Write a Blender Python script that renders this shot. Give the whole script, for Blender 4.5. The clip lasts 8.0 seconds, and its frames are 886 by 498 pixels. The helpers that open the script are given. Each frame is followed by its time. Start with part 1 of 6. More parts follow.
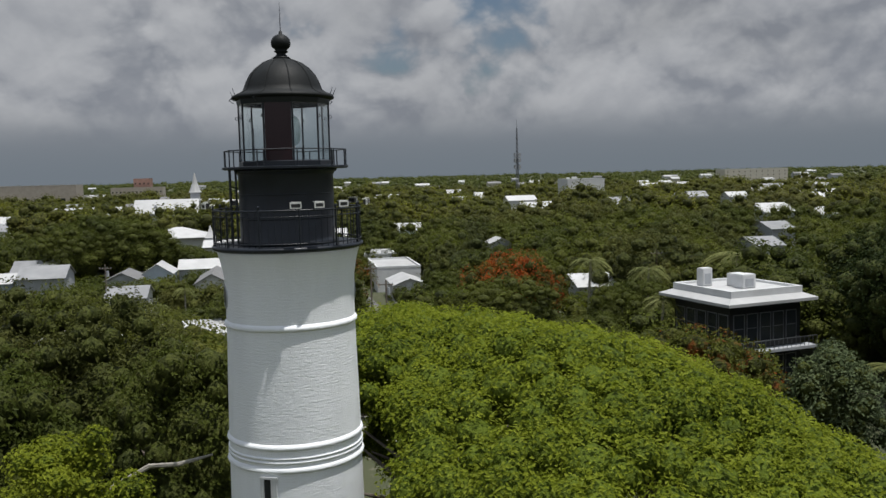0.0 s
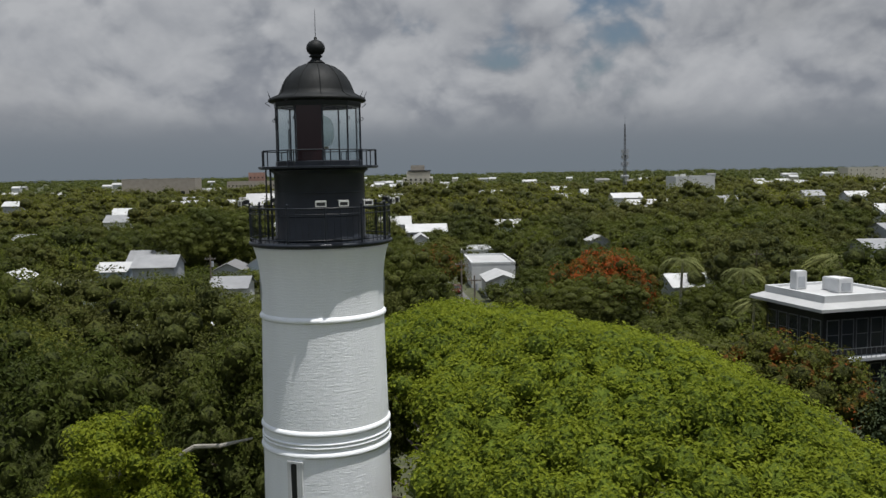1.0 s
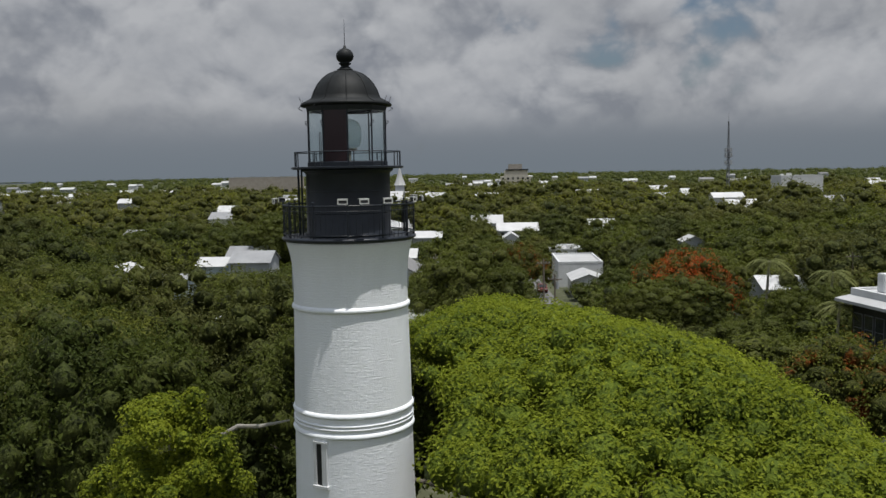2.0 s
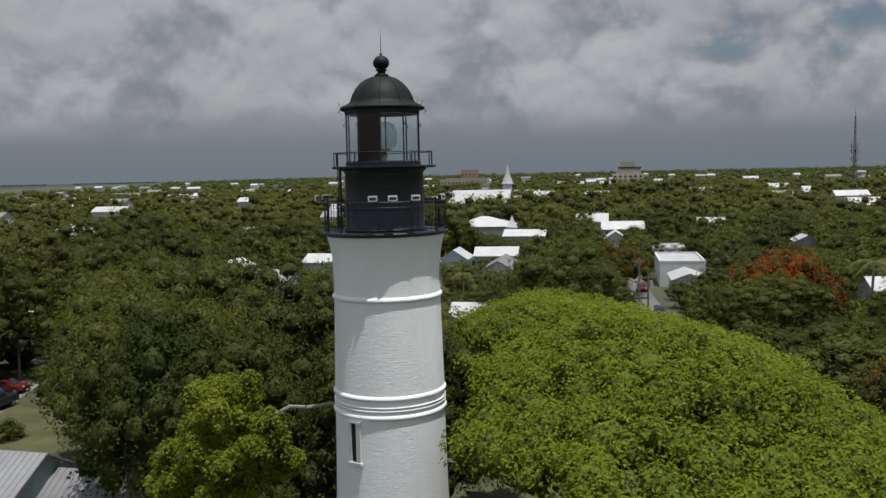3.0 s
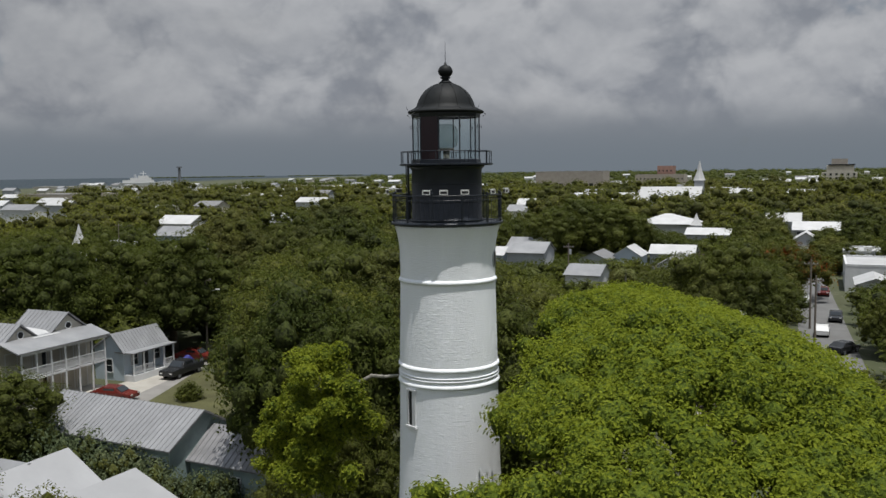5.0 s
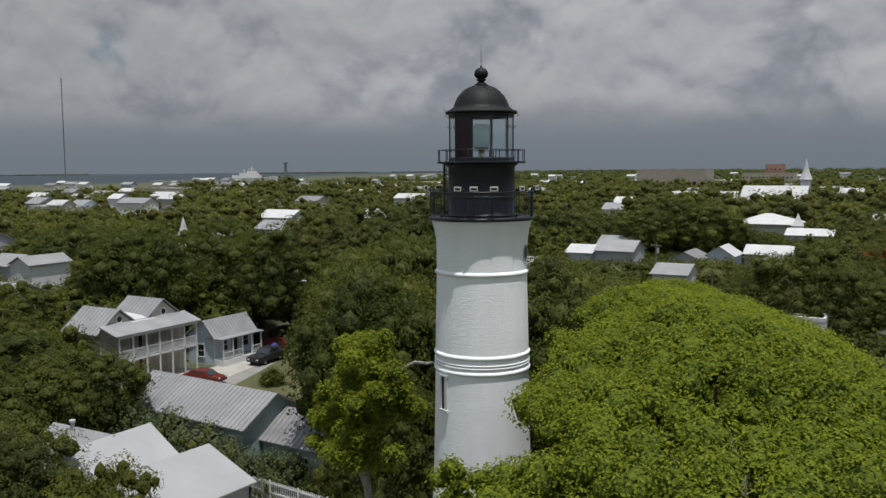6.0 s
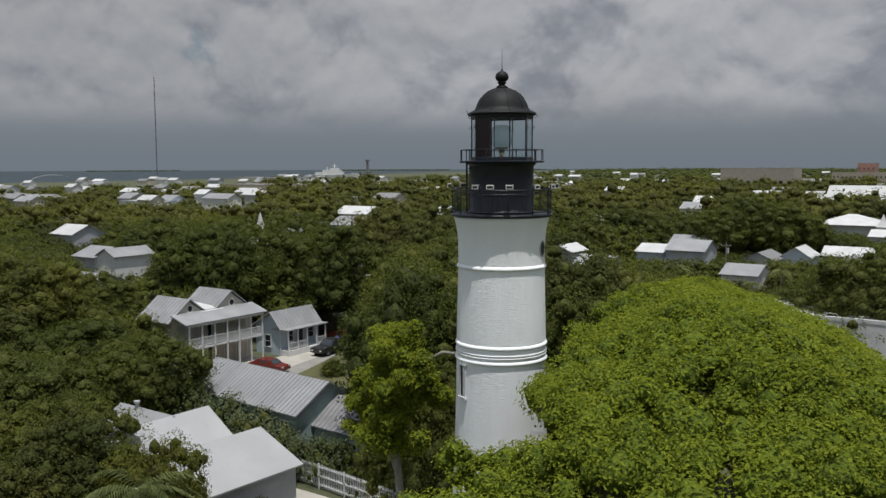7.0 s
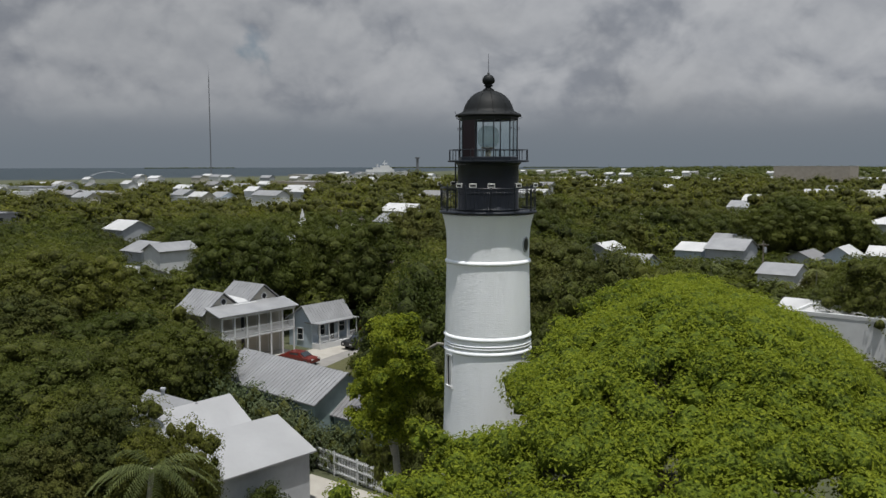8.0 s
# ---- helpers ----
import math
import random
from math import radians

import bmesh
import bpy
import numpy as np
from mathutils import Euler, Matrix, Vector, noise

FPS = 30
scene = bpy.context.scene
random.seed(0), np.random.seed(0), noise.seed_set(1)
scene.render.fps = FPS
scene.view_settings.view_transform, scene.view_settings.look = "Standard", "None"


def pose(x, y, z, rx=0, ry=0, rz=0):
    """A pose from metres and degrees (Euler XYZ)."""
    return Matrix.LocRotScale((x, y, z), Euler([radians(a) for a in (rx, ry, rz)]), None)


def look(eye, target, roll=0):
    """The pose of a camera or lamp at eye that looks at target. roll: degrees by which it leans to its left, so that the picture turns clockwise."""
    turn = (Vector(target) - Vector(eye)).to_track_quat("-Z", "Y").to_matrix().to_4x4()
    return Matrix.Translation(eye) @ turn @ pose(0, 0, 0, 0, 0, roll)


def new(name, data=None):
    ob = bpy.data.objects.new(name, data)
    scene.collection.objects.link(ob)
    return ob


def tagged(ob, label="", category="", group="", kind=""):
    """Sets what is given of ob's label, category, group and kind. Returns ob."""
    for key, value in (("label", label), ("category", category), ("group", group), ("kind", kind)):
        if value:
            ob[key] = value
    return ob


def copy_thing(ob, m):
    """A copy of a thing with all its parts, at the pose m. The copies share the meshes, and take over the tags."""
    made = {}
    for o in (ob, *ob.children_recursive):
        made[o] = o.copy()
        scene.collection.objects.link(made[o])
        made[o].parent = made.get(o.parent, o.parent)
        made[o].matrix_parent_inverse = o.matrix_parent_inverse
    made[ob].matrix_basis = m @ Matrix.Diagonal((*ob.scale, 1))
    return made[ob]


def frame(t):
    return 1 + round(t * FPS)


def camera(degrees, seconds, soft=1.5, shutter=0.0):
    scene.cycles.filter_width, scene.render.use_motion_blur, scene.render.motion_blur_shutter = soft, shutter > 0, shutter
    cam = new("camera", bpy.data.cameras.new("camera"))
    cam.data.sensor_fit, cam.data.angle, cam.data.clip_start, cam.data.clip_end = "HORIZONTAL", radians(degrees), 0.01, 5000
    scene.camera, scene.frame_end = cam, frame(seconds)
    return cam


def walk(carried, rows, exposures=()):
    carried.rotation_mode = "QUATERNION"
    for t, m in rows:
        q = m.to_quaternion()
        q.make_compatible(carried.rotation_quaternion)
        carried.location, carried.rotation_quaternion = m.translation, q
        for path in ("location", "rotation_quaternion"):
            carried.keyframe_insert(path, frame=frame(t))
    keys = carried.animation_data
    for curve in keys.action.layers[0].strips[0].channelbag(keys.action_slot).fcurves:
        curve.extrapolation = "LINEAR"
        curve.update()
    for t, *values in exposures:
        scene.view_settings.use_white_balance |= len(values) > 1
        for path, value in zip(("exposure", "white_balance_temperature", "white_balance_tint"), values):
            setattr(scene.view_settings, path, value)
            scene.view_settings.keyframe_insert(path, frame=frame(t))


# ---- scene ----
cam = camera(53.5, 8.0, soft=1.5)
ROWS = [
    (0.0, 3.606, -5.254, 21.922, -10.561, -4.990, 1.400),
    (0.5, 4.622, -5.672, 21.979, -7.285, -5.056, 1.211),
    (1.0, 5.870, -6.196, 22.010, -3.493, -5.119, 1.001),
    (1.5, 6.954, -6.841, 22.022, -0.509, -5.110, 0.904),
    (3.0, 11.168, -8.900, 21.965, 10.443, -5.040, 1.265),
    (3.5, 12.407, -9.320, 21.955, 13.316, -5.027, 1.248),
    (4.0, 13.953, -9.789, 21.935, 16.975, -5.021, 1.096),
    (4.5, 15.330, -10.243, 21.958, 19.985, -5.077, 0.903),
    (6.0, 19.950, -11.054, 21.967, 29.921, -5.297, 0.407),
    (6.5, 21.255, -11.221, 21.962, 32.440, -5.337, 0.264),
    (7.0, 22.941, -11.271, 22.010, 35.220, -5.427, 0.172),
    (7.5, 24.439, -11.255, 22.057, 36.801, -5.493, 0.138),
    (8.0, 26.131, -11.104, 22.078, 38.550, -5.578, 0.096),
]
walk(cam, [(t, pose(x, y, z, 90 + pitch, roll, yaw)) for t, x, y, z, yaw, pitch, roll in ROWS], [(0.0, 0.0), (8.0, 0.0)])

# ---- light: high sun through broken cloud ----
SUN_AZ, SUN_EL = radians(-38), radians(77.8)
sun = new("sun", bpy.data.lights.new("sun", "SUN"))
sun.data.energy, sun.data.angle, sun.data.color = 4.5, radians(0.6), (1.0, 0.97, 0.92)
SUN_WAY = Vector((math.cos(SUN_AZ) * math.cos(SUN_EL), math.sin(SUN_AZ) * math.cos(SUN_EL), math.sin(SUN_EL)))
sun.matrix_world = look(SUN_WAY * 300, (0, 0, 0))

world = bpy.data.worlds.new("sky")
scene.world = world
world.use_nodes = True
wt = world.node_tree
wt.nodes.clear()


def wn(node, **kw):
    n = wt.nodes.new(node)
    for k, v in kw.items():
        if k == "operation":
            n.operation = v
        elif k == "blend":
            n.blend_type = v
        elif k == "kind":
            n.sky_type = v
    return n


def wmath(op, a, b=None, clamp=False):
    n = wt.nodes.new("ShaderNodeMath")
    n.operation, n.use_clamp = op, clamp
    for i, v in enumerate((a, b)):
        if v is None:
            continue
        if isinstance(v, (int, float)):
            n.inputs[i].default_value = v
        else:
            wt.links.new(v, n.inputs[i])
    return n.outputs[0]


def wstep(v, lo, hi):
    n = wt.nodes.new("ShaderNodeMapRange")
    n.interpolation_type = "SMOOTHSTEP"
    wt.links.new(v, n.inputs["Value"])
    n.inputs["From Min"].default_value, n.inputs["From Max"].default_value = lo, hi
    return n.outputs["Result"]


def wmix(f, a, b):
    n = wt.nodes.new("ShaderNodeMix")
    n.data_type = "RGBA"
    wt.links.new(f, n.inputs["Factor"])
    for s, v in (("A", a), ("B", b)):
        sock = [i for i in n.inputs if i.name == s and i.type == "RGBA"][0]
        if isinstance(v, tuple):
            sock.default_value = (*v, 1)
        else:
            wt.links.new(v, sock)
    return [o for o in n.outputs if o.type == "RGBA"][0]


def wnoise(vec, scale, detail, rough, shift=(0, 0, 0), stretch=(1, 1, 2.2)):
    m = wt.nodes.new("ShaderNodeMapping")
    m.inputs["Location"].default_value, m.inputs["Scale"].default_value = shift, stretch
    wt.links.new(vec, m.inputs["Vector"])
    n = wt.nodes.new("ShaderNodeTexNoise")
    n.inputs["Scale"].default_value, n.inputs["Detail"].default_value, n.inputs["Roughness"].default_value = scale, detail, rough
    wt.links.new(m.outputs[0], n.inputs["Vector"])
    return n.outputs[0]


tc = wn("ShaderNodeTexCoord")
way = tc.outputs["Generated"]
sep = wn("ShaderNodeSeparateXYZ")
wt.links.new(way, sep.inputs[0])
up = sep.outputs["Z"]
sky = wn("ShaderNodeTexSky", kind="NISHITA")
sky.sun_disc, sky.sun_elevation, sky.sun_rotation = False, SUN_EL, radians(90) - SUN_AZ
sky.air_density, sky.dust_density, sky.ozone_density = 1.0, 1.5, 1.5
blue = wn("ShaderNodeVectorMath", operation="SCALE")
wt.links.new(sky.outputs[0], blue.inputs[0])
blue.inputs["Scale"].default_value = 0.055


def heaps(lift):
    """Rounded cauliflower heaps of cloud with wispy noise over them."""
    m = wt.nodes.new("ShaderNodeMapping")
    m.inputs["Location"].default_value, m.inputs["Scale"].default_value = (3.1, 1.7, 0.4 + lift), (1, 1, 1.35)
    wt.links.new(way, m.inputs["Vector"])
    bend = wt.nodes.new("ShaderNodeTexNoise")
    bend.inputs["Scale"].default_value, bend.inputs["Detail"].default_value = 7.0, 5.0
    wt.links.new(m.outputs[0], bend.inputs["Vector"])
    push = wt.nodes.new("ShaderNodeVectorMath")
    push.operation = "MULTIPLY_ADD"
    wt.links.new(bend.outputs["Color"], push.inputs[0])
    push.inputs[1].default_value = (0.11, 0.11, 0.11)
    wt.links.new(m.outputs[0], push.inputs[2])
    v = wt.nodes.new("ShaderNodeTexVoronoi")
    v.feature, v.normalize = "SMOOTH_F1", True
    v.inputs["Scale"].default_value, v.inputs["Detail"].default_value = 9.0, 4.0
    v.inputs["Roughness"].default_value, v.inputs["Smoothness"].default_value = 0.5, 0.5
    wt.links.new(push.outputs[0], v.inputs["Vector"])
    round_ = wmath("SUBTRACT", 0.80, v.outputs["Distance"])
    return wmath("ADD", wmath("MULTIPLY", round_, 0.62), wmath("MULTIPLY", wnoise(way, 7.0, 8, 0.52, (3.1, 1.7, 0.4 + lift), (1, 1, 1.3)), 0.38))


puff = heaps(0.0)
puff_up = heaps(0.020)
broad = wnoise(way, 3.0, 3, 0.5, (0.6, 4.2, 0.0), (1, 1, 1.8))
cover = wmath("ADD", wmath("MULTIPLY", puff, 0.55), wmath("MULTIPLY", broad, 0.60))
# a thin place in the cloud with blue showing through
gap = wt.nodes.new("ShaderNodeVectorMath")
gap.operation = "DOT_PRODUCT"
gap.inputs[1].default_value = (0.222, 0.962, 0.160)
wt.links.new(way, gap.inputs[0])
gap_two = wt.nodes.new("ShaderNodeVectorMath")
gap_two.operation = "DOT_PRODUCT"
gap_two.inputs[1].default_value = (0.060, 0.980, 0.185)
wt.links.new(way, gap_two.inputs[0])
thin = wmath("MULTIPLY", wmath("MAXIMUM", wstep(gap.outputs["Value"], 0.975, 0.998), wstep(gap_two.outputs["Value"], 0.9945, 0.9995)), 0.12)
cover = wmath("SUBTRACT", cover, thin)
cloud = wstep(cover, 0.405, 0.455)
relief = wmath("MULTIPLY", wmath("SUBTRACT", puff, puff_up), 4.2)
glow = wmath("ADD", wmath("ADD", 0.16, relief), wmath("MULTIPLY", wstep(puff, 0.42, 0.54), 0.56), True)
shade = wmath("MAXIMUM", wstep(broad, 0.44, 0.66), wmath("MULTIPLY", wstep(wmath("MULTIPLY", sep.outputs["X"], -1.0), 0.45, 0.85), 0.8))
lit = wmix(glow, (0.225, 0.242, 0.276), (0.428, 0.440, 0.462))
dim = wmix(glow, (0.196, 0.210, 0.238), (0.335, 0.346, 0.364))
body = wmix(shade, lit, dim)
deck = wmix(wstep(up, 0.025, 0.085), (0.198, 0.218, 0.246), body)
high = wmix(wstep(up, 0.3, 0.75), deck, (0.47, 0.53, 0.62))
both = wmix(cloud, blue.outputs[0], high)
haze = wmix(wstep(up, 0.0, 0.065), (0.160, 0.188, 0.218), both)
bg = wn("ShaderNodeBackground")
wt.links.new(haze, bg.inputs["Color"])
bg.inputs["Strength"].default_value = 1.0
wout = wn("ShaderNodeOutputWorld")
wt.links.new(bg.outputs[0], wout.inputs["Surface"])

# ---- materials ----
def nodes_of(name):
    m = bpy.data.materials.new(name)
    m.use_nodes = True
    nt = m.node_tree
    return m, nt, nt.nodes["Principled BSDF"], nt.nodes["Material Output"]


def mix_rgb(nt, fac, a, b, mode="MIX"):
    n = nt.nodes.new("ShaderNodeMix")
    n.data_type, n.blend_type = "RGBA", mode
    socks = [i for i in n.inputs if i.type == "RGBA"]
    for s, v in ((n.inputs["Factor"], fac), (socks[0], a), (socks[1], b)):
        if isinstance(v, (int, float)):
            s.default_value = v
        elif isinstance(v, tuple):
            s.default_value = (*v, 1)
        else:
            nt.links.new(v, s)
    return [o for o in n.outputs if o.type == "RGBA"][0]


def tex_noise(nt, scale, detail=6.0, rough=0.6, coord="Object", stretch=(1, 1, 1)):
    tcn = nt.nodes.new("ShaderNodeTexCoord")
    mp = nt.nodes.new("ShaderNodeMapping")
    mp.inputs["Scale"].default_value = stretch
    nt.links.new(tcn.outputs[coord], mp.inputs["Vector"])
    n = nt.nodes.new("ShaderNodeTexNoise")
    n.inputs["Scale"].default_value, n.inputs["Detail"].default_value, n.inputs["Roughness"].default_value = scale, detail, rough
    nt.links.new(mp.outputs[0], n.inputs["Vector"])
    return n.outputs[0]


def spread(nt, value, lo, hi):
    n = nt.nodes.new("ShaderNodeMapRange")
    n.inputs["From Min"].default_value, n.inputs["From Max"].default_value = lo, hi
    nt.links.new(value, n.inputs["Value"])
    return n.outputs["Result"]


def dull(name, col, rough=0.6, metal=0.0, dark=0.6, scale=1.2, fine=14.0, bump=0.2, rnd=0.0, stretch=(1, 1, 1), spec=0.4):
    """A weathered surface: broad stains, fine grain, slight relief; rnd varies it from object to object."""
    m, nt, p, out = nodes_of(name)
    broad = spread(nt, tex_noise(nt, scale, 5, 0.62, stretch=stretch), 0.35, 0.68)
    grain = tex_noise(nt, fine, 4, 0.6)
    low = tuple(c * dark for c in col)
    c = mix_rgb(nt, broad, low, col)
    c = mix_rgb(nt, mul(nt, grain, 0.35), c, tuple(x * 0.75 for x in col))
    if rnd:
        oi = nt.nodes.new("ShaderNodeObjectInfo")
        hv = nt.nodes.new("ShaderNodeHueSaturation")
        nt.links.new(c, hv.inputs["Color"])
        mr = nt.nodes.new("ShaderNodeMapRange")
        nt.links.new(oi.outputs["Random"], mr.inputs["Value"])
        mr.inputs["To Min"].default_value, mr.inputs["To Max"].default_value = 1 - rnd, 1 + rnd
        nt.links.new(mr.outputs["Result"], hv.inputs["Value"])
        c = hv.outputs[0]
    nt.links.new(c, p.inputs["Base Color"])
    p.inputs["Roughness"].default_value, p.inputs["Metallic"].default_value = rough, metal
    p.inputs["Specular IOR Level"].default_value = spec
    if bump:
        b = nt.nodes.new("ShaderNodeBump")
        b.inputs["Strength"].default_value, b.inputs["Distance"].default_value = bump, 0.02
        nt.links.new(grain, b.inputs["Height"])
        nt.links.new(b.outputs[0], p.inputs["Normal"])
    return m


def mul(nt, v, k):
    n = nt.nodes.new("ShaderNodeMath")
    n.operation = "MULTIPLY"
    n.inputs[1].default_value = k
    nt.links.new(v, n.inputs[0])
    return n.outputs[0]


def foliage(name, dark, light, warm=None, amount=0.0, gloss=0.55, rnd=0.25, through_light=0.3, mass=0.0):
    """Leaves: each leaf its own tone, patches of tone over the crown, some light through the blade."""
    m, nt, p, out = nodes_of(name)
    geo = nt.nodes.new("ShaderNodeNewGeometry")
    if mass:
        # mottle at leaf scale; its dark end paints shade between leaves
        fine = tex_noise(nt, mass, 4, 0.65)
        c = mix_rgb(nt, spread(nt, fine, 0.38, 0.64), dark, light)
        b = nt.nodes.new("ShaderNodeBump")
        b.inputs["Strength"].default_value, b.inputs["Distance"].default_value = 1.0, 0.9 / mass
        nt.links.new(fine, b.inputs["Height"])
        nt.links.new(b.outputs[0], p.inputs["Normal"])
    else:
        c = mix_rgb(nt, geo.outputs["Random Per Island"], dark, light)
    patch = spread(nt, tex_noise(nt, 0.35, 3, 0.5), 0.35, 0.65)
    c = mix_rgb(nt, mul(nt, patch, 0.45), c, tuple(x * 1.25 for x in light))
    if warm:
        w = spread(nt, tex_noise(nt, 0.3, 4, 0.6), 0.62 - amount, 0.72 - amount)
        c = mix_rgb(nt, w, c, warm)
    if rnd != 0.05:
        # tone drifts from crown to crown
        drift = spread(nt, tex_noise(nt, 0.075, 2, 0.5), 0.36, 0.66)
        c = mix_rgb(nt, drift, mix_rgb(nt, 1.0, c, (0.74, 0.78, 0.80), "MULTIPLY"), mix_rgb(nt, 1.0, c, (1.32, 1.26, 1.02), "MULTIPLY"))
    oi = nt.nodes.new("ShaderNodeObjectInfo")
    hv = nt.nodes.new("ShaderNodeHueSaturation")
    nt.links.new(c, hv.inputs["Color"])
    mr = nt.nodes.new("ShaderNodeMapRange")
    nt.links.new(oi.outputs["Random"], mr.inputs["Value"])
    mr.inputs["To Min"].default_value, mr.inputs["To Max"].default_value = 1 - rnd, 1 + rnd
    nt.links.new(mr.outputs["Result"], hv.inputs["Value"])
    mh = nt.nodes.new("ShaderNodeMapRange")
    nt.links.new(oi.outputs["Random"], mh.inputs["Value"])
    mh.inputs["To Min"].default_value, mh.inputs["To Max"].default_value = 0.515, 0.485
    nt.links.new(mh.outputs["Result"], hv.inputs["Hue"])
    c = hv.outputs[0]
    nt.links.new(c, p.inputs["Base Color"])
    p.inputs["Roughness"].default_value = gloss
    p.inputs["Specular IOR Level"].default_value = 0.09
    tr = nt.nodes.new("ShaderNodeBsdfTranslucent")
    nt.links.new(c, tr.inputs["Color"])
    mx = nt.nodes.new("ShaderNodeMixShader")
    mx.inputs[0].default_value = through_light
    nt.links.new(p.outputs[0], mx.inputs[1])
    nt.links.new(tr.outputs[0], mx.inputs[2])
    nt.links.new(mx.outputs[0], out.inputs["Surface"])
    return m


def glazing(name, tint=(0.9, 0.95, 0.95), gloss=0.12):
    """Thin clear glass: mostly lets light through, mirrors a little, more at a slant."""
    m, nt, p, out = nodes_of(name)
    t = nt.nodes.new("ShaderNodeBsdfTransparent")
    t.inputs["Color"].default_value = (*tint, 1)
    g = nt.nodes.new("ShaderNodeBsdfGlossy")
    g.inputs["Roughness"].default_value = 0.03
    fr = nt.nodes.new("ShaderNodeLayerWeight")
    fr.inputs["Blend"].default_value = 0.5
    pw = nt.nodes.new("ShaderNodeMath")
    pw.operation = "POWER"
    nt.links.new(fr.outputs["Facing"], pw.inputs[0])
    pw.inputs[1].default_value = 4.0
    ad = nt.nodes.new("ShaderNodeMath")
    ad.operation, ad.use_clamp = "MULTIPLY_ADD", True
    nt.links.new(pw.outputs[0], ad.inputs[0])
    ad.inputs[1].default_value, ad.inputs[2].default_value = 0.55, gloss
    mx = nt.nodes.new("ShaderNodeMixShader")
    nt.links.new(ad.outputs[0], mx.inputs[0])
    nt.links.new(t.outputs[0], mx.inputs[1])
    nt.links.new(g.outputs[0], mx.inputs[2])
    nt.links.new(mx.outputs[0], out.inputs["Surface"])
    return m


def whitewashed_brick():
    m, nt, p, out = nodes_of("whitewashed_brick")
    uv = nt.nodes.new("ShaderNodeUVMap")
    br = nt.nodes.new("ShaderNodeTexBrick")
    nt.links.new(uv.outputs[0], br.inputs["Vector"])
    br.inputs["Scale"].default_value = 1.0
    br.inputs["Brick Width"].default_value, br.inputs["Row Height"].default_value, br.inputs["Mortar Size"].default_value = 0.23, 0.085, 0.012
    br.inputs["Mortar Smooth"].default_value = 0.8
    br.inputs["Color1"].default_value = (1, 1, 1, 1)
    br.inputs["Color2"].default_value = (0.55, 0.55, 0.55, 1)
    br.inputs["Mortar"].default_value = (0.5, 0.5, 0.5, 1)
    lump = tex_noise(nt, 5.0, 6, 0.7, "UV", (0.8, 4.6, 1.0))
    stain = spread(nt, tex_noise(nt, 0.6, 6, 0.65, stretch=(1.6, 1.6, 0.35)), 0.4, 0.75)
    c = mix_rgb(nt, mul(nt, stain, 0.55), (0.83, 0.855, 0.885), (0.70, 0.72, 0.745))
    c = mix_rgb(nt, spread(nt, tex_noise(nt, 22, 4, 0.7), 0.66, 0.8), c, (0.5, 0.49, 0.46))
    nt.links.new(c, p.inputs["Base Color"])
    p.inputs["Roughness"].default_value = 0.65
    sepx = nt.nodes.new("ShaderNodeSeparateColor")
    nt.links.new(br.outputs["Color"], sepx.inputs[0])
    add = nt.nodes.new("ShaderNodeMath")
    add.operation = "ADD"
    nt.links.new(sepx.outputs[0], add.inputs[0])
    nt.links.new(mul(nt, lump, 2.4), add.inputs[1])
    b = nt.nodes.new("ShaderNodeBump")
    b.inputs["Strength"].default_value, b.inputs["Distance"].default_value = 0.36, 0.020
    nt.links.new(add.outputs[0], b.inputs["Height"])
    nt.links.new(b.outputs[0], p.inputs["Normal"])
    return m


BRICK = whitewashed_brick()
IRON = dull("black_painted_iron", (0.016, 0.021, 0.031), 0.40, 0.0, 0.55, 1.5, 25, 0.15)
DOME = dull("weathered_black_iron", (0.015, 0.017, 0.018), 0.6, 0.0, 0.5, 2.5, 18, 0.3, spec=0.18)
LANTERN_GLASS = glazing("lantern_glass", (0.95, 0.975, 0.975), 0.035)
RED_GLASS = dull("red_glass", (0.030, 0.013, 0.015), 0.12, 0.0, 0.8, 1.0, 5, 0.0)
BRASS = dull("brass", (0.45, 0.4, 0.3), 0.3, 0.8, 0.7)
LAMP_FRAME = dull("pale_aluminium", (0.75, 0.75, 0.74), 0.4, 0.2, 0.85)
LAMP_FACE = dull("floodlight_face", (0.06, 0.06, 0.065), 0.2, 0.0, 0.8)
WHITE = dull("white_paint", (0.66, 0.67, 0.68), 0.55, 0.0, 0.86, 0.8, 10, 0.05)
CREAM = dull("cream_paint", (0.55, 0.52, 0.45), 0.6, 0.0, 0.82, 0.8)
PALE_BLUE = dull("pale_blue_boards", (0.50, 0.58, 0.66), 0.6, 0.0, 0.85, 0.8)
GREY_WALL = dull("grey_wall", (0.42, 0.44, 0.47), 0.7, 0.0, 0.8, 0.8)
TEAL = dull("teal_boards", (0.30, 0.39, 0.39), 0.65, 0.0, 0.75, 0.9)
TAN = dull("tan_stucco", (0.40, 0.36, 0.31), 0.75, 0.0, 0.8, 0.4)
BRICK_RED = dull("red_wall", (0.33, 0.19, 0.15), 0.75, 0.0, 0.75, 0.5)
DARK = dull("dark_opening", (0.02, 0.022, 0.026), 0.35, 0.0, 0.7)
DARK_GLASS = dull("dark_window_glass", (0.025, 0.03, 0.035), 0.08, 0.0, 0.8, spec=0.6)
METAL_ROOF = dull("galvanised_roof", (0.31, 0.315, 0.325), 0.5, 0.2, 0.7, 0.35, 6, 0.05, 0.06, stretch=(1, 1, 1))
PALE_ROOF = dull("pale_coated_roof", (0.335, 0.34, 0.35), 0.6, 0.0, 0.86, 0.3, 6, 0.05, 0.04)
